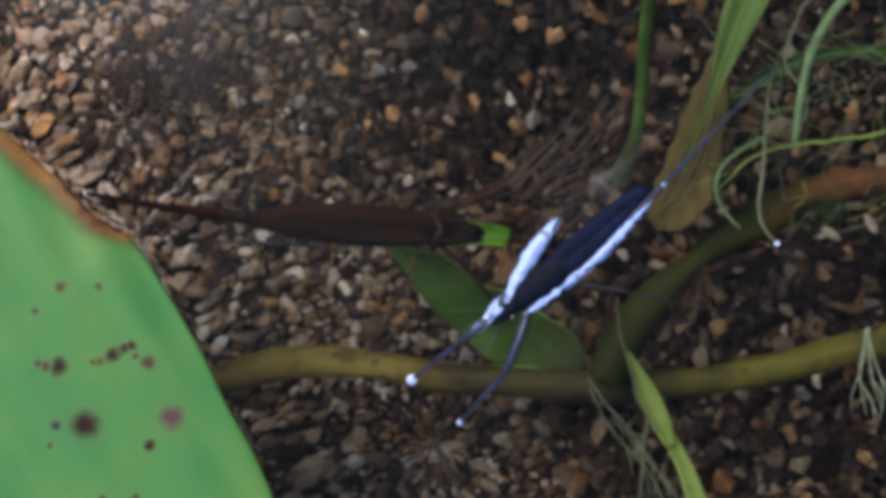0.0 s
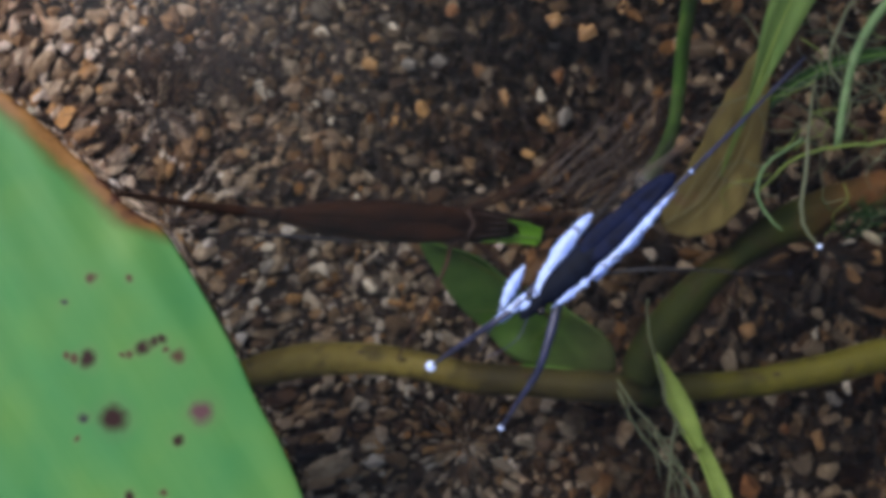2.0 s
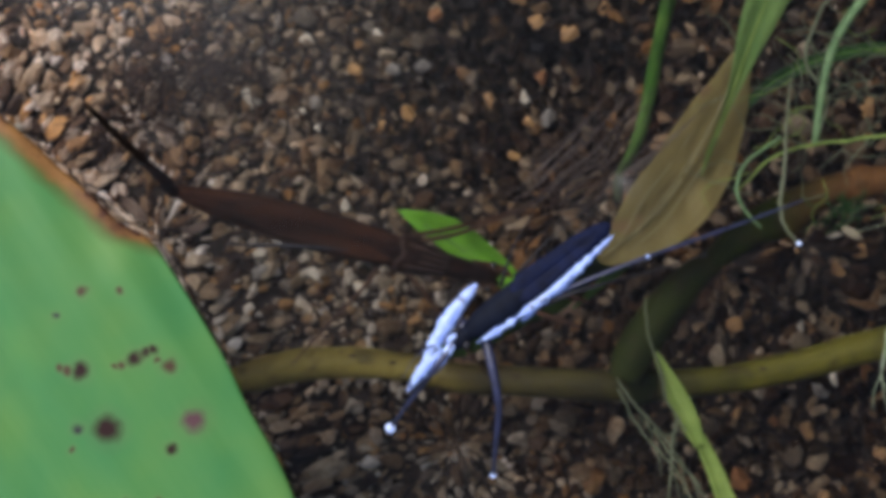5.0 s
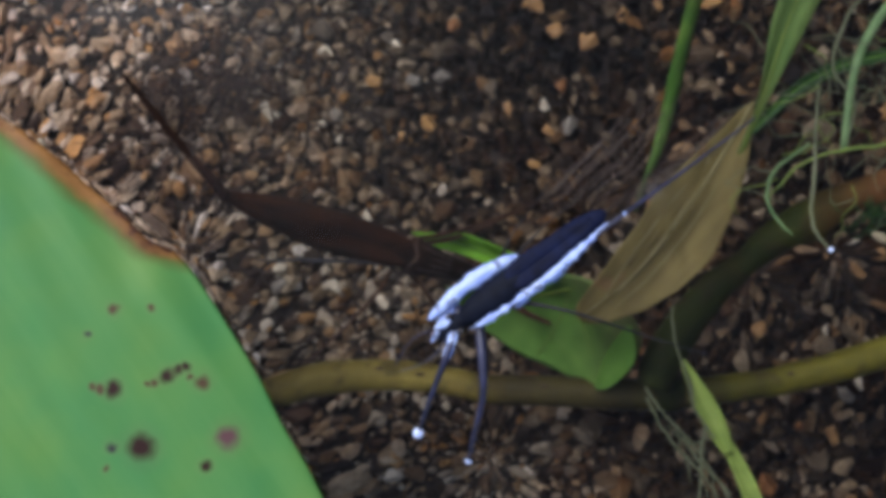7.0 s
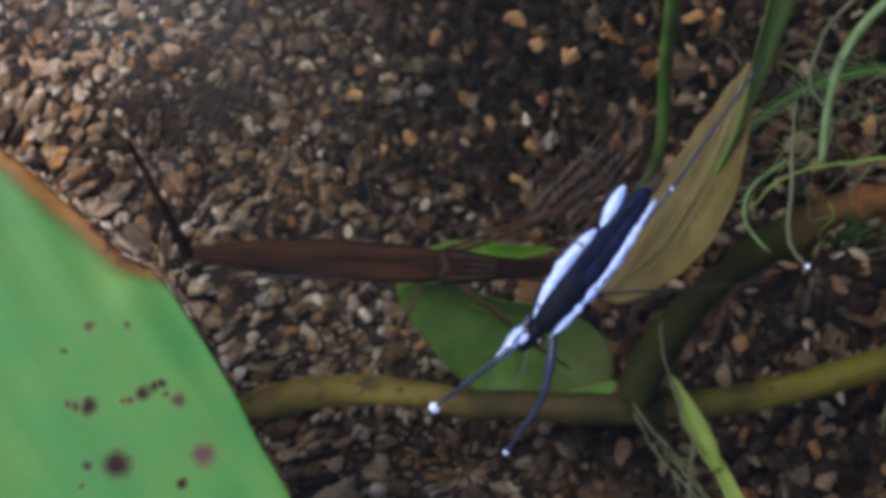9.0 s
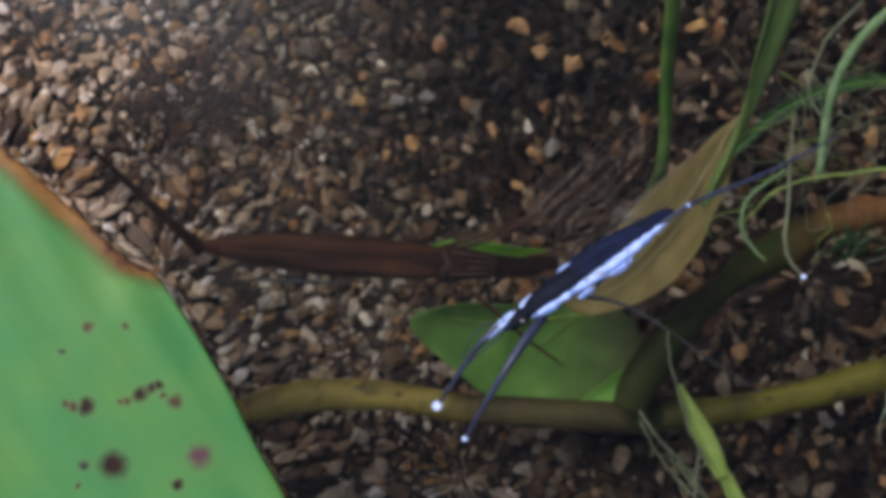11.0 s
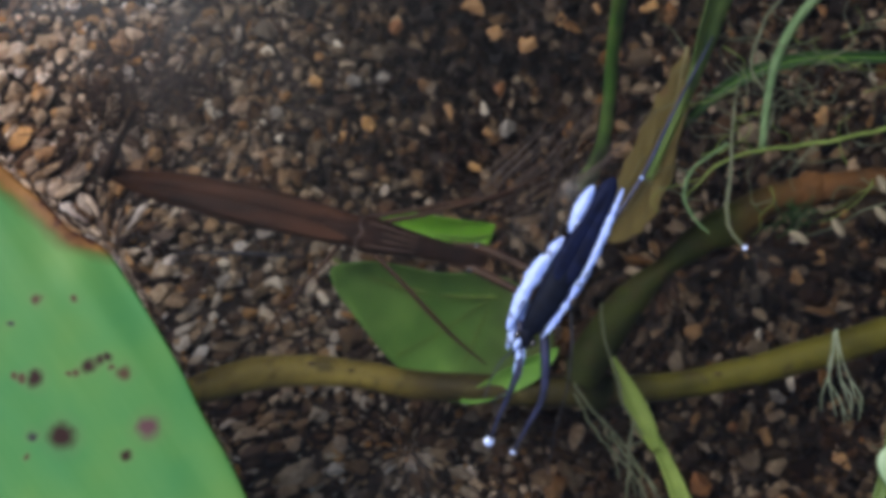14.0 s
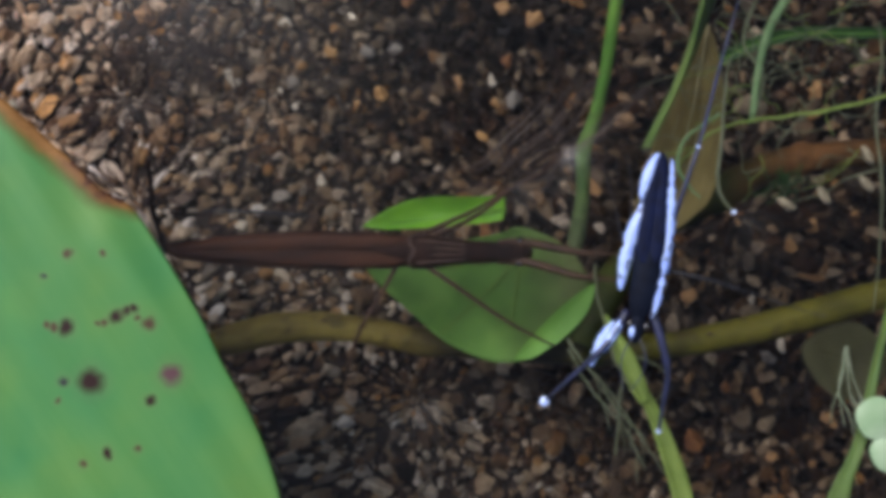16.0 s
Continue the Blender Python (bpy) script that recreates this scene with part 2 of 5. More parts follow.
M_WATER = water_material()
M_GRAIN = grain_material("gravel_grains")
M_BED = simple("silt_bed", (0.013, 0.009, 0.007), (0.044, 0.032, 0.025), 900, 0.8, spec=0.05)
M_BIGLEAF = big_leaf_material()
M_SUBLEAF = graded("waterside_leaf", (0.075, 0.160, 0.028), (0.125, 0.240, 0.048), (0.058, 0.078, 0.020), (0.112, 0.132, 0.046), 0, 0.001, 0.009, 160, 0.3, 0.0)
M_UPLEAF = simple("bright_leaf", (0.075, 0.20, 0.013), (0.165, 0.37, 0.027), 200, 0.45, translucent=0.3, spots=(420, 0.70, (0.08, 0.12, 0.02)))
M_FOLD = simple("folded_leaf", (0.095, 0.225, 0.034), (0.165, 0.330, 0.058), 220, 0.5, translucent=0.3)
M_RIM = simple("withered_rim", (0.20, 0.09, 0.045), (0.46, 0.28, 0.13), 350, 0.6, bump=0.0002)
M_RIB = simple("leaf_rib", (0.07, 0.11, 0.014), (0.12, 0.18, 0.025), 300, 0.5)
# Lower stalk is greyed in its colour for the murky water over it.
M_PETIOLE = graded("green_stalk", (0.060, 0.078, 0.034), (0.115, 0.135, 0.060), (0.062, 0.155, 0.020), (0.130, 0.250, 0.040), 1, -0.024, -0.008, 260, 0.15, 0.25)
M_RIBBON = simple("grass_green", (0.090, 0.165, 0.040), (0.19, 0.265, 0.075), 180, 0.4, stretch=(2.5, 0.3, 1), translucent=0.3)
M_WITHER = simple("olive_withered", (0.120, 0.092, 0.028), (0.235, 0.180, 0.062), 240, 0.6, stretch=(0.4, 2.5, 1), translucent=0.4, spec=0.15, spots=(300, 0.68, (0.19, 0.12, 0.05)))
M_VEIN = simple("pale_vein", (0.20, 0.165, 0.07), (0.32, 0.27, 0.13), 300, 0.6, translucent=0.4)
M_DULL = simple("dull_olive_leaf", (0.034, 0.033, 0.012), (0.068, 0.062, 0.026), 200, 0.6, translucent=0.35)
M_DARKGREEN = simple("dark_green_blade", (0.010, 0.036, 0.005), (0.026, 0.075, 0.010), 240, 0.5, translucent=0.2, spec=0.2)
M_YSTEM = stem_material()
M_OSTEM = graded("orange_brown_stem", (0.010, 0.013, 0.002), (0.027, 0.033, 0.004), (0.055, 0.026, 0.008), (0.14, 0.062, 0.020), 0, 0.027, 0.034, 130, 0.0)
M_ROOT = simple("pale_root", (0.11, 0.19, 0.075), (0.22, 0.32, 0.145), 400, 0.5, translucent=0.3)
M_STRAND = simple("yellow_green_strand", (0.12, 0.18, 0.032), (0.24, 0.31, 0.070), 300, 0.45, translucent=0.3)
M_FIBRE = simple("pale_fibre", (0.09, 0.10, 0.05), (0.19, 0.20, 0.12), 400, 0.6, translucent=0.3)
M_PALEROOT = simple("white_rootlet", (0.20, 0.24, 0.13), (0.36, 0.39, 0.27), 500, 0.5, translucent=0.3)
M_ALGAE = simple("brown_algae", (0.020, 0.011, 0.008), (0.050, 0.028, 0.019), 500, 0.8)
M_STREAK = simple("streak_fibre", (0.045, 0.032, 0.025), (0.15, 0.115, 0.095), 500, 0.7)
M_DUCKWEED = simple("duckweed_green", (0.30, 0.46, 0.22), (0.50, 0.62, 0.38), 300, 0.35, translucent=0.2, spec=0.5)
M_HUSK = simple("pale_husk", (0.12, 0.10, 0.06), (0.26, 0.21, 0.14), 700, 0.5)
M_TWIG = simple("black_twig", (0.008, 0.008, 0.010), (0.03, 0.028, 0.03), 600, 0.4)
# The blue in this base colour carries the sky's sheen on the back.
M_BLACK = simple("strider_back", (0.003, 0.004, 0.012), (0.007, 0.012, 0.046), 900, 0.7, bump=0.00008, spec=0.15)
M_THORAX = simple("strider_thorax", (0.002, 0.003, 0.008), (0.007, 0.010, 0.022), 1100, 0.7, bump=0.0001, spec=0.15)
# Silver for the side hair; its bluish white also paints sky glints.
M_SILVER = simple("silver_hair_glint", (0.28, 0.40, 0.95), (0.54, 0.68, 1.0), 1300, 0.3, bump=0.0003, spec=0.8, spots=(1100, 0.62, (0.16, 0.20, 0.36)))
M_LEG = simple("strider_leg", (0.010, 0.011, 0.026), (0.034, 0.036, 0.085), 800, 0.35, spec=0.5)
# Bluish-white base colour stands in for glints on feet and root tip.
M_FOOT = simple("glint_white", (0.50, 0.60, 1.0), (0.75, 0.84, 1.0), 1000, 0.12, spec=1.0)
M_EYE = simple("insect_eye", (0.008, 0.006, 0.006), (0.02, 0.014, 0.012), 1500, 0.15, spec=0.9)
M_SCORP = simple("brown_cuticle", (0.008, 0.0034, 0.0018), (0.056, 0.0200, 0.0085), 300, 0.6, stretch=(0.5, 2.5, 1), bump=0.00012, spec=0.08)
M_SCORPD = simple("dark_cuticle", (0.006, 0.0028, 0.0018), (0.024, 0.0095, 0.0050), 500, 0.6, spec=0.08)
M_RIDGE = simple("pale_ridge", (0.045, 0.024, 0.016), (0.09, 0.055, 0.04), 500, 0.5)
M_SCLEG = simple("brown_leg", (0.025, 0.011, 0.006), (0.06, 0.03, 0.015), 700, 0.5)
M_PEB = {
    "orange": simple("orange_quartz", (0.16, 0.082, 0.026), (0.34, 0.19, 0.075), 1400, 0.45, bump=0.0003),
    "tan": simple("tan_pebble", (0.12, 0.06, 0.024), (0.29, 0.16, 0.065), 1200, 0.5, bump=0.0003),
    "rust": simple("rust_pebble", (0.08, 0.034, 0.014), (0.20, 0.085, 0.03), 1200, 0.5, bump=0.0003),
    "white": simple("white_quartz", (0.24, 0.19, 0.135), (0.48, 0.41, 0.31), 1100, 0.4, bump=0.0003),
    "grey": simple("grey_pebble", (0.06, 0.05, 0.04), (0.20, 0.17, 0.14), 1500, 0.5, bump=0.0003),
    # Gold grain added in place of a small shiny bubble's glint.
    "gold": simple("gold_spark_grain", (0.6, 0.42, 0.18), (0.9, 0.74, 0.42), 1500, 0.15, bump=0.0001, metallic=0.8),
}


# ------------------------------------------------------------------ mesh tools
def mesh_from(name, verts, faces, mat, smooth=True):
    me = bpy.data.meshes.new(name)
    me.from_pydata([tuple(c * MM for c in v) for v in verts], [], faces)
    me.materials.append(mat)
    if smooth:
        me.polygons.foreach_set("use_smooth", [True] * len(me.polygons))
    me.update()
    return me


def thing(name, label, category, verts, faces, mat, group="", kind=""):
    return tagged(new(name, mesh_from(name, verts, faces, mat)), label, category, group, kind)


def base(name, label, category, at=(0, 0, 0), group=""):
    ob = new(name)
    ob.empty_display_size = 0.002
    ob.location = [c * MM for c in at]
    return tagged(ob, label, category, group)


def part(name, shape, mat, parent, label="", at=(0, 0, 0)):
    ob = new(name, mesh_from(name, shape[0], shape[1], mat))
    ob.parent = parent
    ob.location = [c * MM for c in at]
    return tagged(ob, label) if label else ob


def spline(points, steps=6):
    """Catmull-Rom through points of any dimension."""
    p = np.array(points, float)
    p = np.vstack([2 * p[0] - p[1], p, 2 * p[-1] - p[-2]])
    out = []
    for i in range(1, len(p) - 2):
        for k in range(steps):
            t = k / steps
            a, b, c, d = p[i - 1:i + 3]
            out.append(0.5 * (2 * b + (c - a) * t + (2 * a - 5 * b + 4 * c - d) * t * t + (3 * b - 3 * c + d - a) * t ** 3))
    out.append(p[-2])
    return np.array(out)


def closed_spline(points, steps=6):
    p = np.array(points, float)
    n, out = len(p), []
    for i in range(n):
        a, b, c, d = (p[(i + k) % n] for k in (-1, 0, 1, 2))
        for k in range(steps):
            t = k / steps
            out.append(0.5 * (2 * b + (c - a) * t + (2 * a - 5 * b + 4 * c - d) * t * t + (3 * b - 3 * c + d - a) * t ** 3))
    return np.array(out)


def tube(path, seg=8, steps=5, wobble=0.0, flat=1.0):
    """A closed tube along rows x, y, z, radius in mm. flat squeezes it in height."""
    q = spline(path, steps)
    c, r = q[:, :3], np.maximum(q[:, 3], 0.005)
    if wobble:
        c = c + np.random.normal(0, wobble, c.shape)
    t = np.gradient(c, axis=0)
    t /= np.linalg.norm(t, axis=1)[:, None] + 1e-9
    up = np.array([0.13, 0.07, 1.0])
    s = np.cross(t, up)
    s /= np.linalg.norm(s, axis=1)[:, None] + 1e-9
    u = np.cross(s, t)
    verts, faces = [], []
    for i in range(len(c)):
        for k in range(seg):
            a = 2 * math.pi * k / seg
            verts.append(c[i] + r[i] * (math.cos(a) * s[i] + flat * math.sin(a) * u[i]))
    n = len(c)
    for i in range(n - 1):
        for k in range(seg):
            a, b = i * seg + k, i * seg + (k + 1) % seg
            faces.append((a, b, b + seg, a + seg))
    faces.append(tuple(range(seg))[::-1])
    faces.append(tuple((n - 1) * seg + k for k in range(seg)))
    return [tuple(v) for v in verts], faces


def loft(rows, seg=16, steps=4, power=2.0, lumpy=0.0):
    """A body along x: rows x, y, z, half width, half height up, half height down."""
    q = spline(rows, steps)
    verts, faces = [], []
    for x, y, z, w, h, d in q:
        for k in range(seg):
            a = 2 * math.pi * k / seg
            cx, sx = math.cos(a), math.sin(a)
            cx = math.copysign(abs(cx) ** (2 / power), cx)
            sx = math.copysign(abs(sx) ** (2 / power), sx)
            g = 1 + lumpy * noise.noise(Vector((x * 1.3, cx * 2, sx * 2)))
            verts.append((x, y + max(w, 0.02) * cx * g, z + (h if sx > 0 else d) * sx * g))
    n = len(q)
    for i in range(n - 1):
        for k in range(seg):
            a, b = i * seg + k, i * seg + (k + 1) % seg
            faces.append((a, a + seg, b + seg, b))
    faces.append(tuple(range(seg)))
    faces.append(tuple((n - 1) * seg + k for k in range(seg))[::-1])
    return verts, faces


def ball(at, rx, ry, rz, seg=12, rings=8, lump=0.0, seed=0):
    verts, faces = [], []
    for i in range(rings + 1):
        a = math.pi * i / rings
        for k in range(seg):
            b = 2 * math.pi * k / seg
            d = Vector((math.sin(a) * math.cos(b), math.sin(a) * math.sin(b), math.cos(a)))
            g = 1 + lump * noise.noise(d * 1.7 + Vector((seed * 3.1, seed, 0)))
            verts.append((at[0] + rx * d.x * g, at[1] + ry * d.y * g, at[2] + rz * d.z * g))
    for i in range(rings):
        for k in range(seg):
            a, b = i * seg + k, i * seg + (k + 1) % seg
            faces.append((a, a + seg, b + seg, b))
    return verts, faces


def joined(*shapes):
    verts, faces = [], []
    for v, f in shapes:
        o = len(verts)
        verts += list(v)
        faces += [tuple(i + o for i in face) for face in f]
    return verts, faces


def blade(outline, centre, height, thick=0.15, rings=(0.0, 0.25, 0.5, 0.7, 0.85, 0.94, 1.0)):
    """A leaf blade with thickness: a closed outline in x, y drawn in towards a centre; height(x, y, s) gives z."""
    n, top, faces = len(outline), [], []
    c = np.array(centre, float)
    for s in rings[1:]:
        for p in outline:
            x, y = c + (np.array(p) - c) * s
            top.append((x, y, height(x, y, s)))
    top = [(c[0], c[1], height(c[0], c[1], 0.0))] + top
    m = len(top)
    low = [(x, y, z - thick) for x, y, z in top]
    for k in range(n):
        j = (k + 1) % n
        faces.append((0, 1 + k, 1 + j))
        faces.append((m, m + 1 + j, m + 1 + k))
        for r in range(len(rings) - 2):
            a, b = 1 + r * n + k, 1 + r * n + j
            faces.append((a, a + n, b + n, b))
            faces.append((m + a, m + b, m + b + n, m + a + n))
        a, b = 1 + (len(rings) - 2) * n + k, 1 + (len(rings) - 2) * n + j
        faces.append((a, m + a, m + b, b))
    return top + low, faces


def ribbon(left, right, z, thick=0.15, steps=6, cup=0.0):
    """A grass-like blade between two edges of equal point count; z is a list of heights."""
    a = spline([(*p, h) for p, h in zip(left, z)], steps)
    b = spline([(*p, h) for p, h in zip(right, z)], steps)
    cols, verts, faces = 5, [], []
    for p, q in zip(a, b):
        for k in range(cols):
            u = k / (cols - 1)
            v = p + (q - p) * u
            verts.append((v[0], v[1], v[2] - cup * 4 * u * (1 - u)))
    m, n = len(verts), len(a)
    verts += [(x, y, h - thick) for x, y, h in verts]
    for i in range(n - 1):
        for k in range(cols - 1):
            o = i * cols + k
            faces.append((o, o + cols, o + cols + 1, o + 1))
            faces.append((m + o, m + o + 1, m + o + cols + 1, m + o + cols))
        for o, flip in ((i * cols, 1), (i * cols + cols - 1, 0)):
            f = (o, m + o, m + o + cols, o + cols)
            faces.append(f if flip else f[::-1])
    for i, flip in ((0, 0), (n - 1, 1)):
        for k in range(cols - 1):
            o = i * cols + k
            f = (o, o + 1, m + o + 1, m + o)
            faces.append(f if not flip else f[::-1])
    return verts, faces


# ------------------------------------------------------------------ the bed and the water
BED_Z = -43.5
LEAF_EDGE = [(-45, 7), (-41.6, 12.6), (-38.4, 12.6), (-34.6, 10.4), (-31.6, 7.9), (-29.6, 6.0), (-27.5, 4.2), (-25.6, 2.3), (-23.3, 0.9), (-21.5, -1.6), (-19.4, -5.0),
             (-17.6, -8.2), (-16.0, -11.6), (-14.1, -15.0), (-12.4, -19.0), (-11.2, -24), (-11.5, -31), (-15, -40), (-24, -46), (-36, -45), (-44, -36), (-48, -22), (-49, -8), (-47.5, 2)]
LEAF_EDGE = [(1.026 * x, 1.026 * y) for x, y in LEAF_EDGE]
LEAF_LINE = closed_spline(LEAF_EDGE, 5)


def bed():
    n, size = 24, 1500
    xs = [-size] + list(np.linspace(-90, 90, n)) + [size]
    verts = [(x, y, BED_Z - 0.25 + 0.5 * noise.noise(Vector((x * 0.05, y * 0.05, 0)))) for y in xs for x in xs]
    w = len(xs)
    faces = [(j * w + i, j * w + i + 1, (j + 1) * w + i + 1, (j + 1) * w + i) for j in range(w - 1) for i in range(w - 1)]
    thing("ground", "dark brown silty bed of the shallow pond", "pond bed", verts, faces, M_BED, kind="structure")


def icosphere(sub):
    bm = bmesh.new()
    bmesh.ops.create_icosphere(bm, subdivisions=sub, radius=1.0)
    v = np.array([x.co[:] for x in bm.verts])
    f = np.array([[x.index for x in face.verts] for face in bm.faces])
    bm.free()
    return v, f


def pebble_shapes(count, sub=2, rough=0.32):
    """Angular, worn grain shapes of unit size."""
    rng = np.random.default_rng(5)
    v, f = icosphere(sub)
    shapes = []
    for s in range(count):
        p = v.copy()
        for _ in range(14):
            d = rng.normal(size=3)
            d /= np.linalg.norm(d)
            cut = rng.uniform(0.38, 0.80)
            over = np.maximum(p @ d - cut, 0)
            p = p - 0.95 * over[:, None] * d
        shapes.append(p * (1 + rough * 0.25 * rng.normal(size=(len(p), 1)) * 0.35))
    return shapes, f


def gravel():
    rng = np.random.default_rng(11)
    shapes, f = pebble_shapes(14, 2, 0.5)
    nv, allv, allf = len(shapes[0]), [], []
    rows, step = [], 0.86
    for y in np.arange(-42, 42, step):
        for x in np.arange(-60, 60, step):
            rows.append((x + rng.uniform(-0.5, 0.5), y + rng.uniform(-0.5, 0.5)))
    for i, (x, y) in enumerate(rows):
        r = min((0.435 + 0.05 * min(max((x + 10) / 16, 0), 1)) * math.exp(rng.normal(0.50, 0.38)), 1.3)
        big = rng.random() < 0.03 + 0.09 * min(max((x - 2 - 0.4 * y) / 22, 0), 1)
        r = r * rng.uniform(1.3, 1.75) if big else r
        scale = np.array([rng.uniform(0.75, 1.25), rng.uniform(0.65, 1.0), rng.uniform(0.5, 0.85)]) * r
        q = Euler((rng.uniform(-1.0, 1.0), rng.uniform(-1.0, 1.0), rng.uniform(0, 6.28))).to_matrix()
        p = (shapes[rng.integers(14)] * scale) @ np.array(q).T
        z = BED_Z + rng.uniform(-0.5, 0.9) + 0.5 * noise.noise(Vector((x * 0.05, y * 0.05, 0))) + 0.25 * r
        allv.append(p + (x, y, z))
        allf.append(f + i * nv)
    # fine sand between the larger grains
    chips, cf = pebble_shapes(10, 1, 0.5)
    start = len(rows) * nv
    for i in range(9000):
        x, y, r = rng.uniform(-60, 60), rng.uniform(-42, 42), rng.uniform(0.16, 0.44)
        q = Euler((rng.uniform(-1, 1), rng.uniform(-1, 1), rng.uniform(0, 6.28))).to_matrix()
        p = (chips[rng.integers(10)] * np.array([1.2, 0.9, 0.7]) * r) @ np.array(q).T
        allv.append(p + (x, y, BED_Z + rng.uniform(0.2, 1.0) + 0.5 * noise.noise(Vector((x * 0.05, y * 0.05, 0)))))
        allf.append(cf + start + i * len(chips[0]))
    v, fa = np.vstack(allv) * MM, np.vstack(allf)
    me = bpy.data.meshes.new("gravel")
    me.vertices.add(len(v))
    me.vertices.foreach_set("co", v.astype(np.float32).ravel())
    me.loops.add(fa.size)
    me.loops.foreach_set("vertex_index", fa.astype(np.int32).ravel())
    me.polygons.add(len(fa))
    me.polygons.foreach_set("loop_start", np.arange(0, fa.size, 3, dtype=np.int32))
    me.polygons.foreach_set("use_smooth", np.zeros(len(fa), dtype=bool))
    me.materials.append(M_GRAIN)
    me.update(calc_edges=True)
    me.validate()
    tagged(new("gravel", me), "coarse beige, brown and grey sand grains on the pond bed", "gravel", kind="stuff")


def pebbles():
    shapes, f = pebble_shapes(14, 3, 0.5)
    # x, y, radius, kind, label
    rows = [(-10.4, 17.9, 1.25, "orange", "bright orange quartz pebble among the sand grains"),
            (10.9, 21.2, 1.6, "tan", "large tan angular pebble on the sand"),
            (-7.9, 21.4, 1.0, "white", "pale hollow-looking pebble with a dark middle"),
            (5.8, 25.0, 1.6, "tan", "blocky tan pebble on the sand"),
            (23.4, 24.8, 1.3, "orange", "orange-brown pebble beside the green stalk"),
            (8.3, 17.2, 1.35, "rust", "rust-red pebble in the dark sand"),
            (-11.0, 4.5, 0.95, "white", "small white quartz grain near the brown insect"),
            (27.2, -8.2, 1.1, "tan", "light tan pebble between the two stems"),
            (8.6, 13.4, 1.6, "grey", "grey-brown pebble in the shaded sand"),
            (3.0, 15.0, 1.2, "tan", "rounded tan pebble on the sand"),
            (-5.0, 13.5, 1.1, "orange", "rust-orange pebble among beige grains"),
            (-3.4, 18.2, 1.5, "grey", "mottled grey-beige pebble on the sand"),
            (40.6, 13.6, 1.4, "tan", "long tan pebble behind the fine roots"),
            (34.9, 0.4, 1.6, "rust", "dark rust pebble under the orange stem"),
            (4.9, 9.6, 1.0, "orange", "yellow-tan pebble near the hairy algae"),
            (-41.5, 14.6, 1.3, "white", "white shell-like pebble beside the floating leaf"),
            (-20.5, 15.5, 1.4, "white", "broad beige pebble in pale sand"),
            (6.5, 13.0, 1.1, "tan", "tan pebble beside the shaded sand"),
            (20.0, 20.0, 1.1, "tan", "small tan pebble beside the green stalk"),
            (34.0, -8.6, 0.85, "white", "small pale quartz pebble on the sand"),
            (38.8, -2.9, 1.3, "tan", "dull tan pebble half sunk in the sand"),
            (33.3, -1.8, 1.0, "tan", "dull tan pebble half sunk in the sand"),
            (27.4, -16.7, 1.0, "tan", "dull tan pebble half sunk in the sand"),
            (34.3, -18.2, 1.3, "tan", "dull tan pebble half sunk in the sand"),
            (35.8, -14.1, 1.3, "grey", "grey-brown pebble lying in the sand"),
            (38.9, 1.6, 0.9, "white", "small pale quartz pebble on the sand"),
            (40.8, -0.7, 1.1, "tan", "dull tan pebble half sunk in the sand"),
            (-13.7, -2.0, 0.9, "white", "small pale quartz pebble on the sand"),
            (-18.7, 0.3, 0.9, "white", "small pale quartz pebble on the sand"),
            (-18.5, -1.6, 1.1, "grey", "grey-brown pebble lying in the sand"),
            (-9.5, -3.7, 1.0, "white", "small pale quartz pebble on the sand"),
            (-16.2, 1.6, 0.75, "white", "small pale quartz pebble on the sand"),
            (-4.2, -7.0, 0.9, "tan", "dull tan pebble half sunk in the sand"),
            (31.3, -17.4, 1.1, "rust", "dark rust-brown pebble on the sand"),
            (6.5, 15.3, 0.9, "white", "small pale quartz pebble on the sand"),
            (7.5, 22.4, 1.2, "tan", "dull tan pebble half sunk in the sand"),
            (14.4, 23.8, 1.2, "tan", "dull tan pebble half sunk in the sand"),
            (18.1, 25.1, 0.9, "tan", "dull tan pebble half sunk in the sand"),
            (27.7, -23.0, 1.6, "rust", "dark rust-brown pebble on the sand"),
            (36.2, -24.7, 1.3, "tan", "dull tan pebble half sunk in the sand"),
            (37.1, -13.2, 1.1, "white", "small pale quartz pebble on the sand"),
            (42.1, -20.9, 1.3, "tan", "dull tan pebble half sunk in the sand"),
            (-6.5, 17.9, 1.3, "grey", "grey-brown pebble lying in the sand"),
            (-2.2, 23.1, 1.1, "rust", "dark rust-brown pebble on the sand"),
            (-7.2, 12.3, 1.0, "orange", "amber pebble lying on dark sand"),
            (-14.9, 20.9, 1.0, "white", "small pale quartz pebble on the sand"),
            (-15.5, 13.7, 0.8, "white", "small pale quartz pebble on the sand"),
            (-13.5, 12.3, 0.8, "white", "small pale quartz pebble on the sand"),
            (18.0, 3.2, 1.3, "tan", "dull tan pebble half sunk in the sand"),
            (-28.0, 7.3, 0.33, "gold", "tiny gold grain standing for the glint of a bubble")]
    for i, (x, y, r, kind, label) in enumerate(rows):
        p = shapes[i % 14] * np.array([1.1, 0.85, 0.7]) * r * 0.88
        a = 0.9 * i
        c, s = math.cos(a), math.sin(a)
        p = np.stack([p[:, 0] * c - p[:, 1] * s, p[:, 0] * s + p[:, 1] * c, p[:, 2]], 1)
        ob = thing("pebble", label, "pebble", [tuple(v) for v in p], [tuple(t) for t in f.tolist()], M_PEB[kind], group="pebbles on the pond bed")
        ob.location = (x * MM, y * MM, (BED_Z + 1.0 + 0.2 * r) * MM)


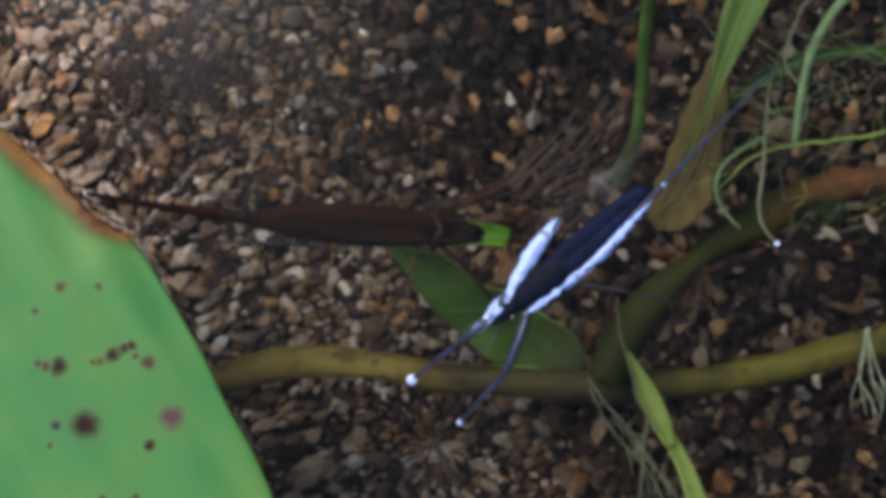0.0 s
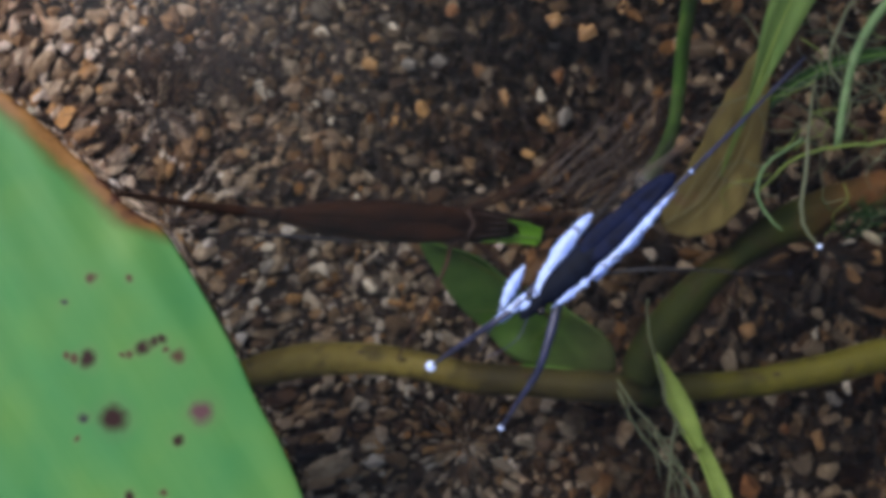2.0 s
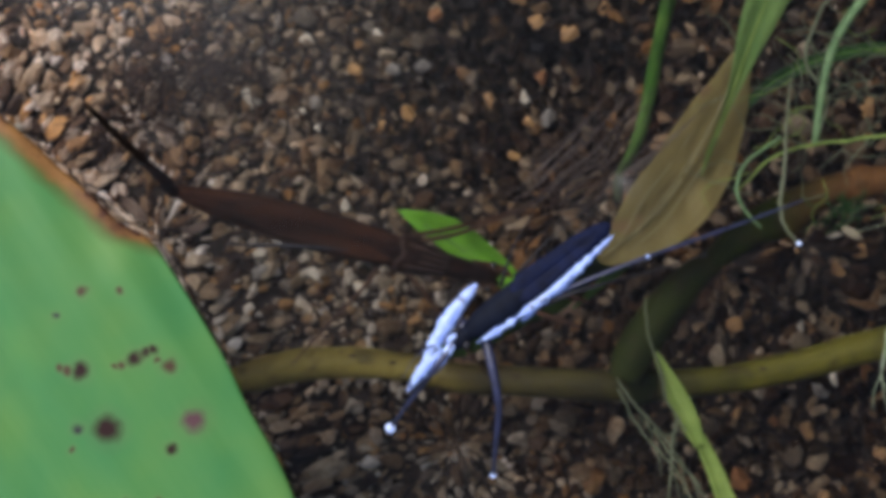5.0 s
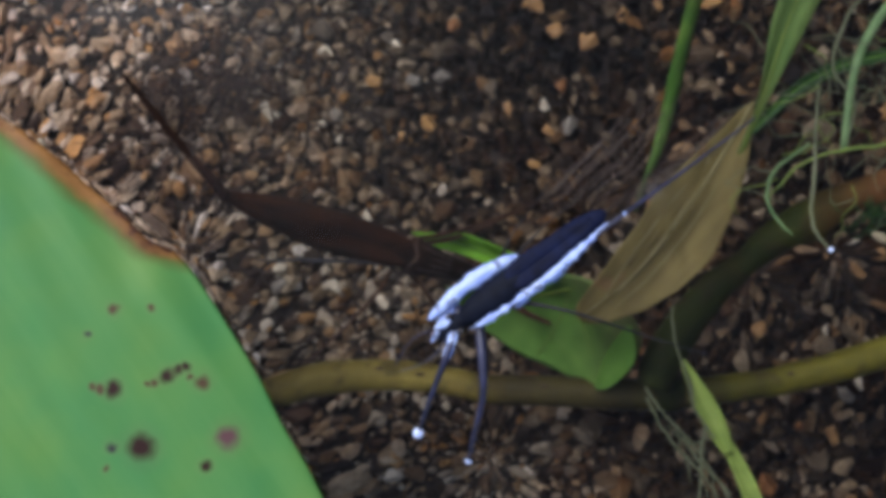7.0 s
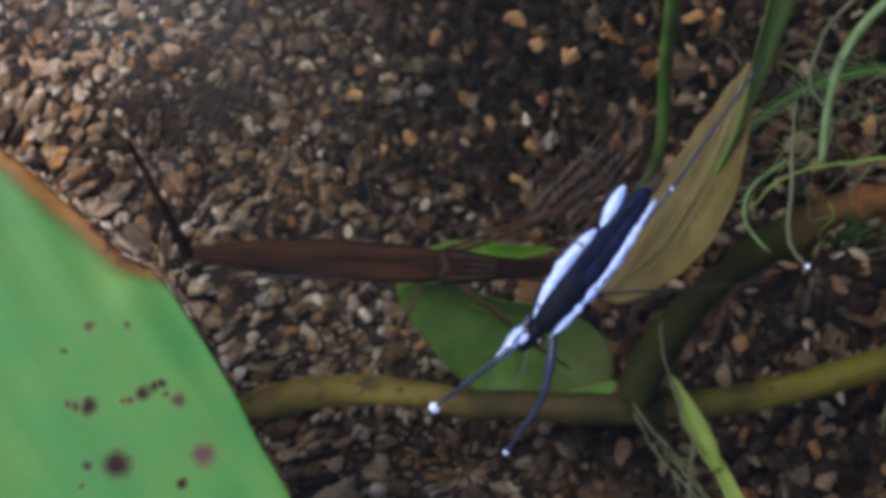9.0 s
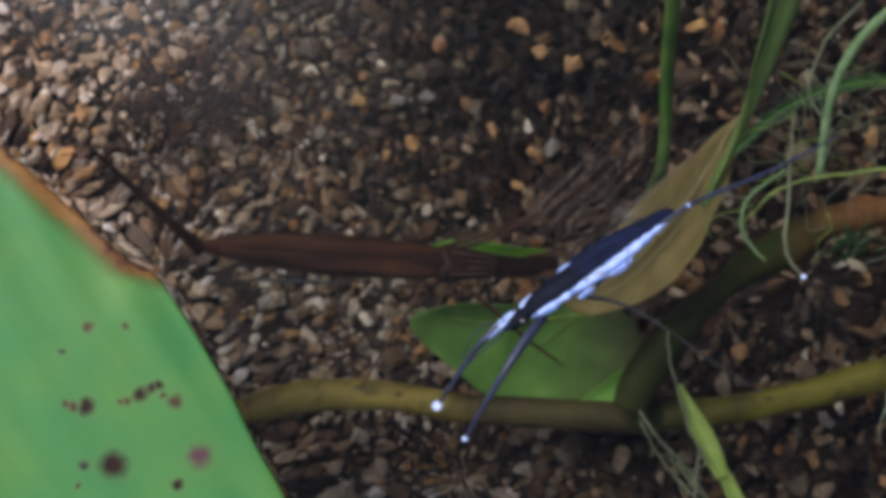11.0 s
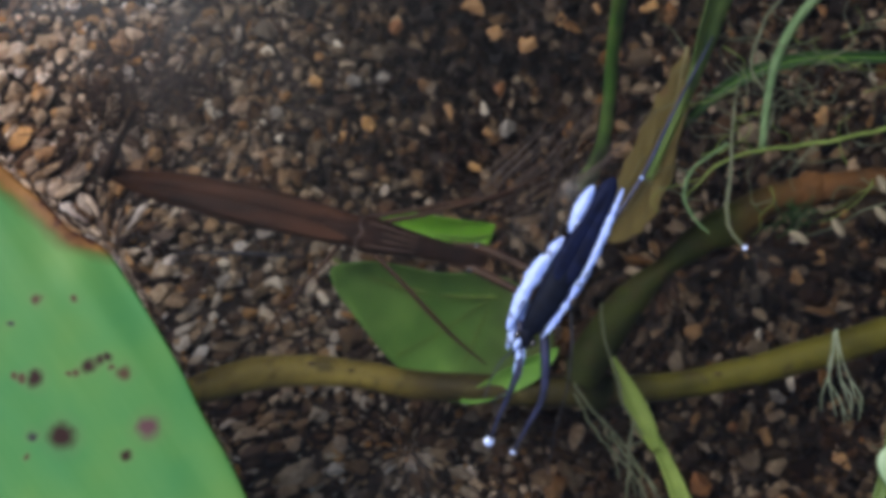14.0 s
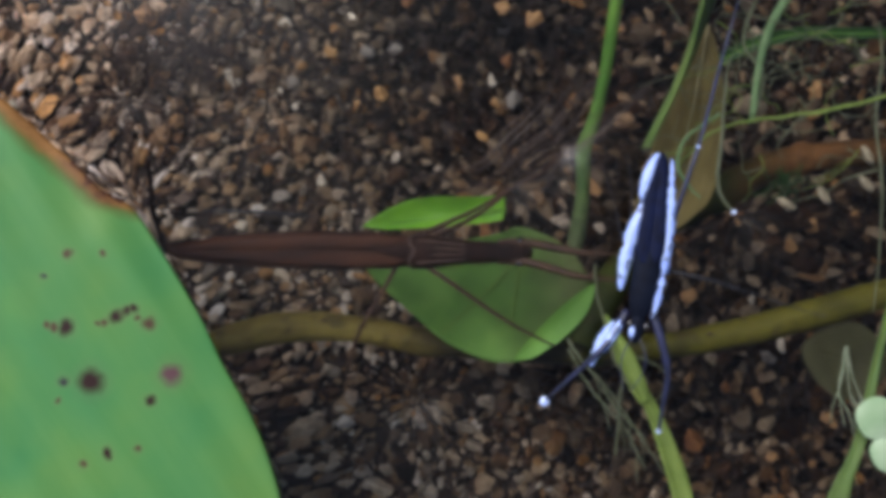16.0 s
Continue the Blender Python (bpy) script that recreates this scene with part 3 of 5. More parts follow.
def line_distance(x, y, line):
    """Distance of points to a closed line, and whether they lie inside."""
    a, b = line, np.roll(line, -1, 0)
    best, inside = np.full(x.shape, 1e9), np.zeros(x.shape, bool)
    for (ax, ay), (bx, by) in zip(a, b):
        dx, dy = bx - ax, by - ay
        t = np.clip(((x - ax) * dx + (y - ay) * dy) / (dx * dx + dy * dy + 1e-12), 0, 1)
        best = np.minimum(best, np.hypot(x - ax - t * dx, y - ay - t * dy))
        if ay != by:
            inside ^= ((ay > y) != (by > y)) & (x < (bx - ax) * (y - ay) / (by - ay) + ax)
    return best, inside


WATER_DENTS = [(11.0, 5.8, 0.9, 2.9), (6.8, 3.0, 0.75, 2.8), (-0.8, -14.6, 0.75, 3.0), (25.0, 0.3, 1.0, 3.0), (19.0, -1.4, 0.5, 2.2), (-22.9, 1.4, 0.6, 2.8), (-23.8, 9.6, 0.35, 1.8)]


def water():
    xs = np.concatenate([[-1500, -300, -90], np.arange(-60, 60.1, 0.5), [90, 300, 1500]])
    ys = np.concatenate([[-1500, -300, -70], np.arange(-40, 40.1, 0.5), [70, 300, 1500]])
    gx, gy = np.meshgrid(xs, ys)
    d, inside = line_distance(gx, gy, LEAF_LINE)
    z = np.where(inside, -2.2, -2.2 * np.exp(-d / 5.0))
    # fixed dents near the strider's feet, breathing tube and root tip, placed to fit the camera's view
    for x, y, depth, reach in WATER_DENTS:
        z = z - depth * np.exp(-np.sqrt((gx - x) ** 2 + (gy - y) ** 2 + 0.1) / reach) * np.where(inside, 0.0, 1.0)
    near = (np.abs(gx) < 80) & (np.abs(gy) < 60)
    ripple = np.array([noise.noise(Vector((x * 0.16, y * 0.16, 2.0))) + 0.35 * noise.noise(Vector((x * 0.4, y * 0.4, 7.0))) for x, y in zip(gx.ravel(), gy.ravel())]).reshape(gx.shape)
    z = z + np.where(near, 0.05 * ripple, 0)
    verts = list(zip(gx.ravel(), gy.ravel(), z.ravel()))
    w, h = len(xs), len(ys)
    faces = [(j * w + i, j * w + i + 1, (j + 1) * w + i + 1, (j + 1) * w + i) for j in range(h - 1) for i in range(w - 1)]
    ob = thing("water", "clear pond water, dented along the floating leaf and near insect feet", "water", verts, faces, M_WATER, kind="structure")
    ob.visible_shadow = False


bed()
gravel()
pebbles()
water()


# ------------------------------------------------------------------ plants
def floating_leaf():
    leaf = base("floating_leaf", "large bright green floating leaf with brown spots, withered orange rim", "leaf")

    def rise(x, y, s):
        d, _ = line_distance(np.array([x]), np.array([y]), LEAF_LINE)
        return -2.0 + 1.9 * (1 - math.exp(-float(d[0]) / 5.0)) + 0.12 * math.sin(1.4 * x + 0.6 * y)

    shape = blade([tuple(p) for p in LEAF_LINE], (-31, -14), rise, 0.3, (0.0, 0.2, 0.4, 0.55, 0.68, 0.78, 0.86, 0.91, 0.95, 0.98, 1.0))
    ob = part("blade", shape, M_BIGLEAF, leaf)
    v = np.array(shape[0])
    d, _ = line_distance(v[:, 0], v[:, 1], LEAF_LINE)
    # the rim is withered along its upper reach
    along = np.clip((v[:, 1] + 1.0) / 2.5, 0, 1)
    rim = np.clip(1.10 - d / 2.1, 0, 1) * along
    rim_line = [(x - 0.12, y - 0.08, rise(x, y, 1) - 0.1, r) for (x, y), r in zip(LEAF_EDGE[1:10], (0.10, 0.12, 0.14, 0.11, 0.14, 0.10, 0.12, 0.08, 0.05))]
    part("rim", tube(rim_line, 8, 6, 0.03, 0.6), M_RIM, leaf, "withered orange-brown rim")
    ob.data.attributes.new("rim", "FLOAT", "POINT").data.foreach_set("value", rim.astype(np.float32))


def submerged_leaf():
    leaf = base("submerged_leaf", "light green heart-shaped leaf under water on a long green stalk", "leaf")
    line = closed_spline([(-5.6, -3.4), (-3.0, -2.2), (0.5, -2.0), (4.0, -1.9), (6.9, -1.5), (8.6, -1.1), (11.2, -1.6), (13.9, -3.4), (15.5, -6.9),
                          (14.1, -9.9), (10.9, -12.4), (6.7, -13.3), (1.9, -11.2), (-1.9, -8.0), (-4.8, -5.4)], 4)
    leaf.location = (0.005, 0.001, -0.023)

    def moved(shape):
        return [(x - 5, y - 1, z + 23) for x, y, z in shape[0]], shape[1]

    body = part("blade", moved(blade([tuple(p) for p in line], (4.5, -5.5), lambda x, y, s: -24 + 1.3 * s * s + 0.25 * math.sin(x * 0.9 + y * 0.4) , 0.2)), M_SUBLEAF, leaf)
    part("midrib", moved(tube([(-5.6, -2.6, -22.9, 0.10), (0, -4.2, -23.6, 0.14), (6, -4.0, -23.7, 0.18), (12.4, -2.6, -23.2, 0.25)], 8)), M_RIB, body)
    for i, (x, y) in enumerate(((1.5, -10.5), (7.5, -12.6), (12.5, -10.4))):
        part("side_rib", moved(tube([(9.0, -3.6, -23.75, 0.10), (0.5 * (9 + x), 0.55 * y - 1.6, -23.7, 0.08), (x, y, -23.0, 0.05)], 6)), M_RIB, body)
    fold = closed_spline([(10.7, -7.1), (10.3, -9.2), (9.1, -11.0), (6.9, -12.7), (4.8, -13.9), (3.3, -14.0), (4.2, -12.7), (5.6, -11.1), (7.1, -9.6), (9.0, -8.1)], 3)
    part("folded_edge", blade([tuple(p) for p in fold], (7.1, -10.9), lambda x, y, s: 0.75 + 0.3 * s * s, 0.15), M_FOLD, leaf, "brighter green folded-over edge")
    upper = base("submerged_leaf", "bright green leaf with a squarely torn end under water", "leaf")
    upper.location = (0.0005, 0.0005, -0.0216)
    line = [(-5.9, -0.6), (-5.0, 0.1), (-3.4, 1.1), (-1.6, 1.8), (0.6, 2.1), (3.5, 2.0), (5.6, 1.7), (7.0, 1.3), (7.15, 0.2), (7.0, -0.5), (5.2, -0.6), (2.4, -0.7), (-0.4, -0.8), (-3.6, -0.9)]
    line = [(x - 0.5, y - 0.5) for x, y in line]
    part("blade", blade(line, (0.7, 0.0), lambda x, y, s: 0.0 + 0.7 * s * s + 0.2 * math.sin(x), 0.2), M_UPLEAF, upper)
    part("midrib", tube([(-6.2, -1.0, 0.7, 0.08), (-0.5, -0.5, 0.05, 0.12), (6.4, -0.2, 0.7, 0.12)], 6), M_PETIOLE, upper)
    stalk = base("leaf_stalk", "long smooth green leaf stalk standing in the water", "plant stem", (17.1, 20.0, -15.0))
    path = [(13.6, -2.4, -20.4, 0.66), (14.1, 0.4, -19.6, 0.64), (14.9, 5.6, -18.0, 0.62), (16.2, 13.4, -17.0, 0.6), (17.1, 20.0, -15.0, 0.62), (18.0, 28, -12, 0.65), (18.6, 40, -8, 0.7)]
    part("stem", tube([(x - 17.1, y - 20, z + 15, r) for x, y, z, r in path], 12), M_PETIOLE, stalk)
    part("stem_base", tube([(-3.9, -24.6, -6.0, 0.4), (-3.6, -22.8, -5.5, 0.76), (-3.1, -20.2, -4.7, 0.66)], 12), M_PETIOLE, stalk, "slightly swollen foot of the stalk")
    return leaf, upper, stalk


def withered_leaf():
    leaf = base("withered_leaf", "olive-brown withered narrow leaf hanging in the water", "leaf", (23.0, 16.4, -9.0))

    def own(shape):
        """Into the leaf's own space: x runs from its stalk to its tip."""
        out = []
        for x, y, z in shape[0]:
            x, y = x - 23.0, y - 16.4
            out.append((-0.473 * x - 0.881 * y, 0.881 * x - 0.473 * y, z + 11.5))
        return out, shape[1]

    line = closed_spline([(23.0, 16.4), (20.6, 13.4), (18.2, 9.6), (16.2, 5.0), (14.0, 0.6), (12.6, -2.6), (14.8, -3.2), (18.6, -1.0), (21.6, 2.4), (23.0, 6.2), (23.6, 11.0)], 4)
    part("blade", own(blade([tuple(p) for p in line], (19.3, 5.0), lambda x, y, s: -12.5 + 0.35 * (y - 5) * 0.3 + 0.8 * s * s + 0.2 * math.sin(2.2 * x + 0.8 * y), 0.15)), M_WITHER, leaf)
    part("midrib", own(tube([(23.0, 16.6, -10.4, 0.18), (20.6, 9.0, -12.0, 0.15), (17.4, 2.0, -12.6, 0.12), (13.4, -2.6, -12.0, 0.06)], 6)), M_VEIN, leaf, "paler midrib")
    for i in range(5):
        o = -1.0 + 0.55 * i
        part("vein", own(tube([(22.6 + 0.1 * o, 15.0, -11.2, 0.04), (20.2 + o, 8.5, -11.9, 0.06), (17.2 + o, 2.2 - 0.2 * o, -12.2, 0.06), (15.0 + o * 0.6, -1.6, -11.9, 0.03)], 5, 4)), M_WITHER if i % 2 else M_VEIN, leaf)
    return leaf


GRASS_AT = (21.5, 13.0, -5.0)


def grass_blade():
    g = base("grass_blade", "yellow-green grass blade dipping into the water", "grass", GRASS_AT)
    left = [(20.5, 40), (21.6, 30), (22.2, 22.4), (21.2, 17.6), (20.8, 13.9), (20.35, 10.8), (19.5, 7.8), (19.2, 6.0)]
    right = [(30.6, 40), (29.0, 30), (26.4, 22.4), (24.2, 17.6), (22.3, 13.9), (20.9, 10.8), (19.9, 7.8), (19.4, 6.0)]
    z = [3.0, 1.2, -1.5, -3.5, -5.2, -7.0, -9.0, -10.2]

    def own(shape):
        return [tuple(a - b for a, b in zip(v, GRASS_AT)) for v in shape[0]], shape[1]

    part("blade", own(ribbon(left, right, z, 0.15, 6, cup=0.7)), M_RIBBON, g)
    mid = [(0.5 * (a[0] + b[0]), a[1], h - 0.72 + 0.35 * (i > 3) + 0.25 * (i > 4), 0.12) for i, (a, b, h) in enumerate(zip(left, right, z))]
    part("midrib", own(tube(mid, 6)), M_STRAND, g, "pale midrib")
    h = base("grass_blade", "dark green submerged grass blade lying across", "grass")
    l2 = [(21.4, 10.2), (26.0, 14.6), (31.6, 16.6), (38.0, 16.7), (48, 16.2)]
    r2 = [(21.7, 9.7), (26.4, 13.5), (31.8, 15.5), (38.1, 15.7), (48, 15.2)]
    part("blade", ribbon(l2, r2, [-15, -14.2, -13.6, -13.2, -12], 0.15, 6, cup=0.4), M_DARKGREEN, h)
    part("midrib", tube([(0.5 * (a[0] + b[0]), 0.5 * (a[1] + b[1]), q, 0.08) for a, b, q in zip(l2, r2, [-15.4, -14.6, -14.0, -13.6, -12.4])], 6), M_PETIOLE, h)
    k = base("grass_blade", "bright green grass blade under the round duckweed", "grass")
    l3 = [(31.2, -30), (32.6, -23.2), (34.8, -18.4), (36.4, -12.0), (38.6, -4)]
    r3 = [(34.0, -30), (34.6, -22.6), (36.0, -18.0), (37.2, -11.8), (39.0, -4)]
    part("blade", ribbon(l3, r3, [-2.0, -1.9, -1.9, -2.2, -3.0], 0.15, 6, cup=0.3), M_RIBBON, k)
    part("midrib", tube([(0.5 * (a[0] + b[0]), 0.5 * (a[1] + b[1]), -2.5, 0.08) for a, b in zip(l3, r3)], 6), M_STRAND, k)
    return g


def stems():
    s = base("yellow_stem", "thick olive-yellow water plant stem lying under water", "plant stem")
    pts = [(-40, -22), (-30, -17.5), (-24.1, -14.0), (-19.5, -11.4), (-16.5, -10.4), (-12.9, -9.9), (-6.2, -10.2), (1.5, -11.5), (11.7, -12.4), (17.4, -12.5), (24.0, -12.0), (32.0, -10.5), (40.2, -8.3), (47.5, -6.0), (60, -1.4)]
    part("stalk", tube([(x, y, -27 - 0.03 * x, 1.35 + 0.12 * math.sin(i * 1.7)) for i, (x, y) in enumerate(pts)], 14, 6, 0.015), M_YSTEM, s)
    part("node", tube([(15.2, -12.5, -27.4, 1.4), (15.9, -12.5, -27.4, 1.64), (16.7, -12.5, -27.5, 1.62), (17.6, -12.48, -27.5, 1.4)], 14), M_OSTEM, s, "swollen brownish node")
    for x, y in ((-11.6, -9.4), (-9.4, -9.3), (-6.0, -9.9), (5.0, -11.3), (27, -10.9)):
        part("scar", ball((x, y, -25.55), 0.4, 0.16, 0.08, 8, 5), M_ALGAE, s)
    o = base("orange_stem", "orange-brown bent water plant stem under water", "plant stem")
    pts = [(60, 8.0), (46.4, 6.5), (38.4, 6.0), (32.4, 5.3), (27.2, 3.0), (22.2, -0.8), (18.3, -4.9), (15.4, -9.2), (14.4, -11.6)]
    part("stalk", tube([(x, y, -22.5 - 0.3 * max(0, 30 - x) * 0.35, 1.36 + 0.02 * max(0, 32 - x) + 0.12 * math.sin(i * 2.1)) for i, (x, y) in enumerate(pts)], 14, 6, 0.015), M_OSTEM, o)
    part("node", tube([(34.2, 5.65, -22.5, 1.42), (35.0, 5.75, -22.5, 1.6), (35.8, 5.8, -22.5, 1.42)], 14), M_OSTEM, o, "darker swollen node")


def roots():
    rng = np.random.default_rng(21)
    r = base("root_cluster", "pale green floating roots with fine branching hairs", "roots")
    part("root", tube([(46, 34, 0.5, 0.42), (37.2, 25.1, -1, 0.42), (34.0, 22.0, -3, 0.41), (30.9, 19.3, -4.2, 0.40), (28.9, 16.2, -5, 0.38), (27.9, 12.8, -5.4, 0.35), (27.4, 8.1, -6, 0.30)], 10), M_ROOT, r, "thick pale green main root")
    part("root", tube([(44, 11.6, -2.0, 0.2), (38, 9.9, -2.6, 0.17), (32, 8.6, -3.4, 0.16), (27.6, 8.1, -4.2, 0.14), (24.0, 7.2, -4.6, 0.12), (21.0, 4.4, -5.0, 0.08)], 8, wobble=0.04), M_STRAND, r)
    part("root", tube([(25.2, 13.0, -4.2, 0.08), (24.6, 10.2, -3.0, 0.12), (24.3, 6.6, -2.2, 0.15), (23.8, 3.6, -1.5, 0.17), (23.9, 2.0, -1.0, 0.16), (24.8, 0.5, -0.4, 0.11)], 8, wobble=0.03), M_FIBRE, r)
    part("root_tip", ball((24.9, 0.4, -0.2), 0.22, 0.18, 0.15, 10, 8, 0.2), M_FOOT, r, "white ball standing for a glint at the root tip")
    part("root", tube([(24.4, 8.6, -4.6, 0.12), (21.6, 6.6, -3.8, 0.14), (20.8, 4.6, -3.2, 0.15), (21.4, 2.9, -3.0, 0.13), (22.6, 1.6, -2.8, 0.08)], 8, wobble=0.03), M_ROOT, r)
    part("root", tube([(30.4, 21.5, -4, 0.14), (27.8, 18.6, -5, 0.16), (26.6, 14.4, -5.6, 0.16), (28.4, 11.8, -6, 0.14), (27.6, 8.6, -6, 0.12)], 6, wobble=0.05), M_FIBRE, r)
    for i in range(76):
        x, y, z = rng.uniform(22, 39), rng.uniform(4.0, 18), rng.uniform(-10, -3)
        a, pts = rng.uniform(0, 6.28), []
        for k in range(5):
            pts.append((x, y, z, 0.062 - 0.009 * k))
            a += rng.normal(0, 0.7)
            x, y, z = x + rng.uniform(0.8, 1.9) * math.cos(a), y + rng.uniform(0.6, 1.5) * math.sin(a), z + rng.normal(0, 0.5)
        part("root_hair", tube(pts, 5, 4), M_FIBRE if i % 5 else M_STRAND, r)
    s = base("root_strand", "yellow-green drifting strand with thin pale rootlets", "roots")
    part("strand", ribbon([(18.9, -8.5), (19.4, -10.3), (20.05, -12.3), (21.1, -14.4), (22.3, -16.2)],
                          [(19.3, -8.3), (20.5, -10.0), (21.6, -11.7), (22.6, -13.9), (23.0, -15.8)], [-10.9, -10.8, -10.7, -10.5, -10.4], 0.25, 6, cup=0.4), M_STRAND, s)
    part("strand", ribbon([(21.0, -12.6), (22.0, -15.2), (22.9, -17.4), (23.7, -19.8), (24.8, -23.6), (26.0, -30.0)],
                          [(21.3, -12.5), (22.9, -14.8), (24.1, -17.0), (25.2, -19.4), (26.5, -23.2), (27.6, -29.6)], [-11.1, -10.9, -10.7, -10.5, -10.3, -9.8], 0.25, 6, cup=0.4), M_STRAND, s)
    for path in ([(18.2, -4.0), (18.3, -6.2), (19.2, -9.2), (19.8, -11.9), (20.7, -13.4), (21.5, -14.6)],
                 [(15.9, -10.3), (16.8, -11.8), (18.1, -13.3), (19.6, -15.0), (21.3, -17.5), (23.1, -20.2), (24.3, -22.1)],
                 [(16.0, -11.2), (17.2, -13.6), (18.8, -15.7), (20.8, -18.0), (21.9, -20.2), (22.6, -21.6)],
                 [(18.9, -14.4), (20.3, -16.6), (21.8, -18.2), (22.6, -19.1)],
                 [(20.7, -13.5), (20.4, -15.4), (20.2, -17.6), (20.0, -20.4)]):
        part("rootlet", tube([(x, y, -10.0 - 0.1 * k, 0.13 - 0.010 * k) for k, (x, y) in enumerate(path)], 6, 5, wobble=0.05), M_FIBRE, s)
        for k, (x, y) in enumerate(path[2:-1:2]):
            part("rootlet", tube([(x, y, -10.2, 0.07), (x + 0.5 - 0.6 * k, y - 1.2, -10.3, 0.06), (x + 0.7 - 0.7 * k, y - 2.6, -10.4, 0.03)], 5, 4), M_FIBRE, s)
    curl = part("rootlet", tube([(x, y, -0.1 * k, 0.12 - 0.012 * k) for k, (x, y) in enumerate([(0.0, 0.0), (1.0, -0.4), (2.2, -1.1), (2.7, -2.2), (2.1, -3.5), (0.7, -4.3)])], 6, 5), M_FIBRE, s, "curled pale rootlet", at=(21.9, -12.0, -11.2))
    q = base("root_strand", "loose bundle of pale branching thread-like rootlets", "roots")
    for i in range(4):
        x, y = 32.5 + 0.15 * rng.normal(), -6.0 - 0.3 * (i % 2)
        pts, a = [], -1.85 + 0.15 * i
        for k in range(6):
            pts.append((x, y, -4 - 0.2 * k, 0.11 - 0.014 * k))
            a += rng.normal(0, 0.16)
            x, y = x + 0.9 * math.cos(a), y + 1.35 * math.sin(a)
        part("rootlet", tube(pts, 5, 4), M_PALEROOT, q)
        part("rootlet", tube([(*pts[3][:3], 0.07), (pts[3][0] + 0.8, pts[3][1] - 1.4, -4.5, 0.06), (pts[3][0] + 0.6 + 0.5 * (i % 3), pts[3][1] - 3.2, -4.6, 0.03)], 5, 4), M_PALEROOT, q)
    return s, q, curl


def drifting_leaf():
    leaf = base("drifting_leaf", "dull olive-brown leaf piece drifting just under the surface", "leaf")
    line = closed_spline([(-3.8, 0.9), (-1.7, 2.6), (0.8, 3.1), (2.8, 1.4), (3.3, -1.2), (0.8, -3.4), (-2.0, -2.4)], 4)
    part("blade", blade([tuple(p) for p in line], (0, 0), lambda x, y, s: 0.5 * s * s + 0.15 * math.sin(2 * x + y), 0.15), M_DULL, leaf)
    part("midrib", tube([(-3.6, 0.8, 0.4, 0.06), (0, 0.1, 0.0, 0.1), (3.0, -0.8, 0.4, 0.06)], 6), M_DULL, leaf)
    return leaf


def duckweed():
    d = base("duckweed", "pair of round pale green duckweed leaves on the water", "duckweed", (36.3, -16.4, 0.15))
    for x, y, r in ((0, 0.3, 1.75), (0.9, -2.5, 1.5)):
        line = [(x + r * math.cos(a) * (1 + 0.06 * math.sin(3 * a)), y + r * math.sin(a)) for a in np.linspace(0, 2 * math.pi, 28, endpoint=False)]
        part("leaflet", blade(line, (x, y), lambda px, py, s: 0.45 - 0.3 * s * s, 0.4), M_DUCKWEED, d)
    part("rootlet", tube([(0.2, 0, -0.2, 0.14), (0.1, 0.6, -3, 0.12), (-0.4, 1.0, -7, 0.08)], 6), M_FIBRE, d)


def husks():
    h = base("seed_strand", "thin drifting strand with pale husk-like seeds", "seeds")
    part("thread", tube([(37.4, 16.0, -4, 0.12), (37.9, 12.9, -5, 0.12), (37.7, 8.0, -6, 0.14), (38.2, 3.0, -6, 0.12), (38.1, -3.0, -6.5, 0.1), (37.7, -8, -7, 0.08)], 6), M_FIBRE, h)
    for x, y, a in ((37.0, 5.2, -60), (36.9, 2.8, -50), (33.4, 1.9, -60), (30.4, 1.2, -35)):
        v, f = ball((0, 0, 0), 0.95, 0.38, 0.32, 10, 8, 0.15)
        c, s = math.cos(radians(a)), math.sin(radians(a))
        part("seed", ([(x + p[0] * c - p[1] * s, y + p[0] * s + p[1] * c, -6 + p[2]) for p in v], f), M_HUSK, h)
    part("thread", tube([(37.9, 4.0, -6, 0.08), (35.2, 3.2, -6.1, 0.08), (33.4, 2.1, -6, 0.06), (30.4, 1.2, -6, 0.05)], 5), M_FIBRE, h)


def twig():
    thing("twig", "thin black twig floating at the water surface", "twig", *tube([(-17.8, 0.55, -0.45, 0.07), (-14.6, 0.5, -0.35, 0.13), (-11.5, 0.35, -0.35, 0.14), (-8.6, 0.1, -0.5, 0.06)], 8), M_TWIG)


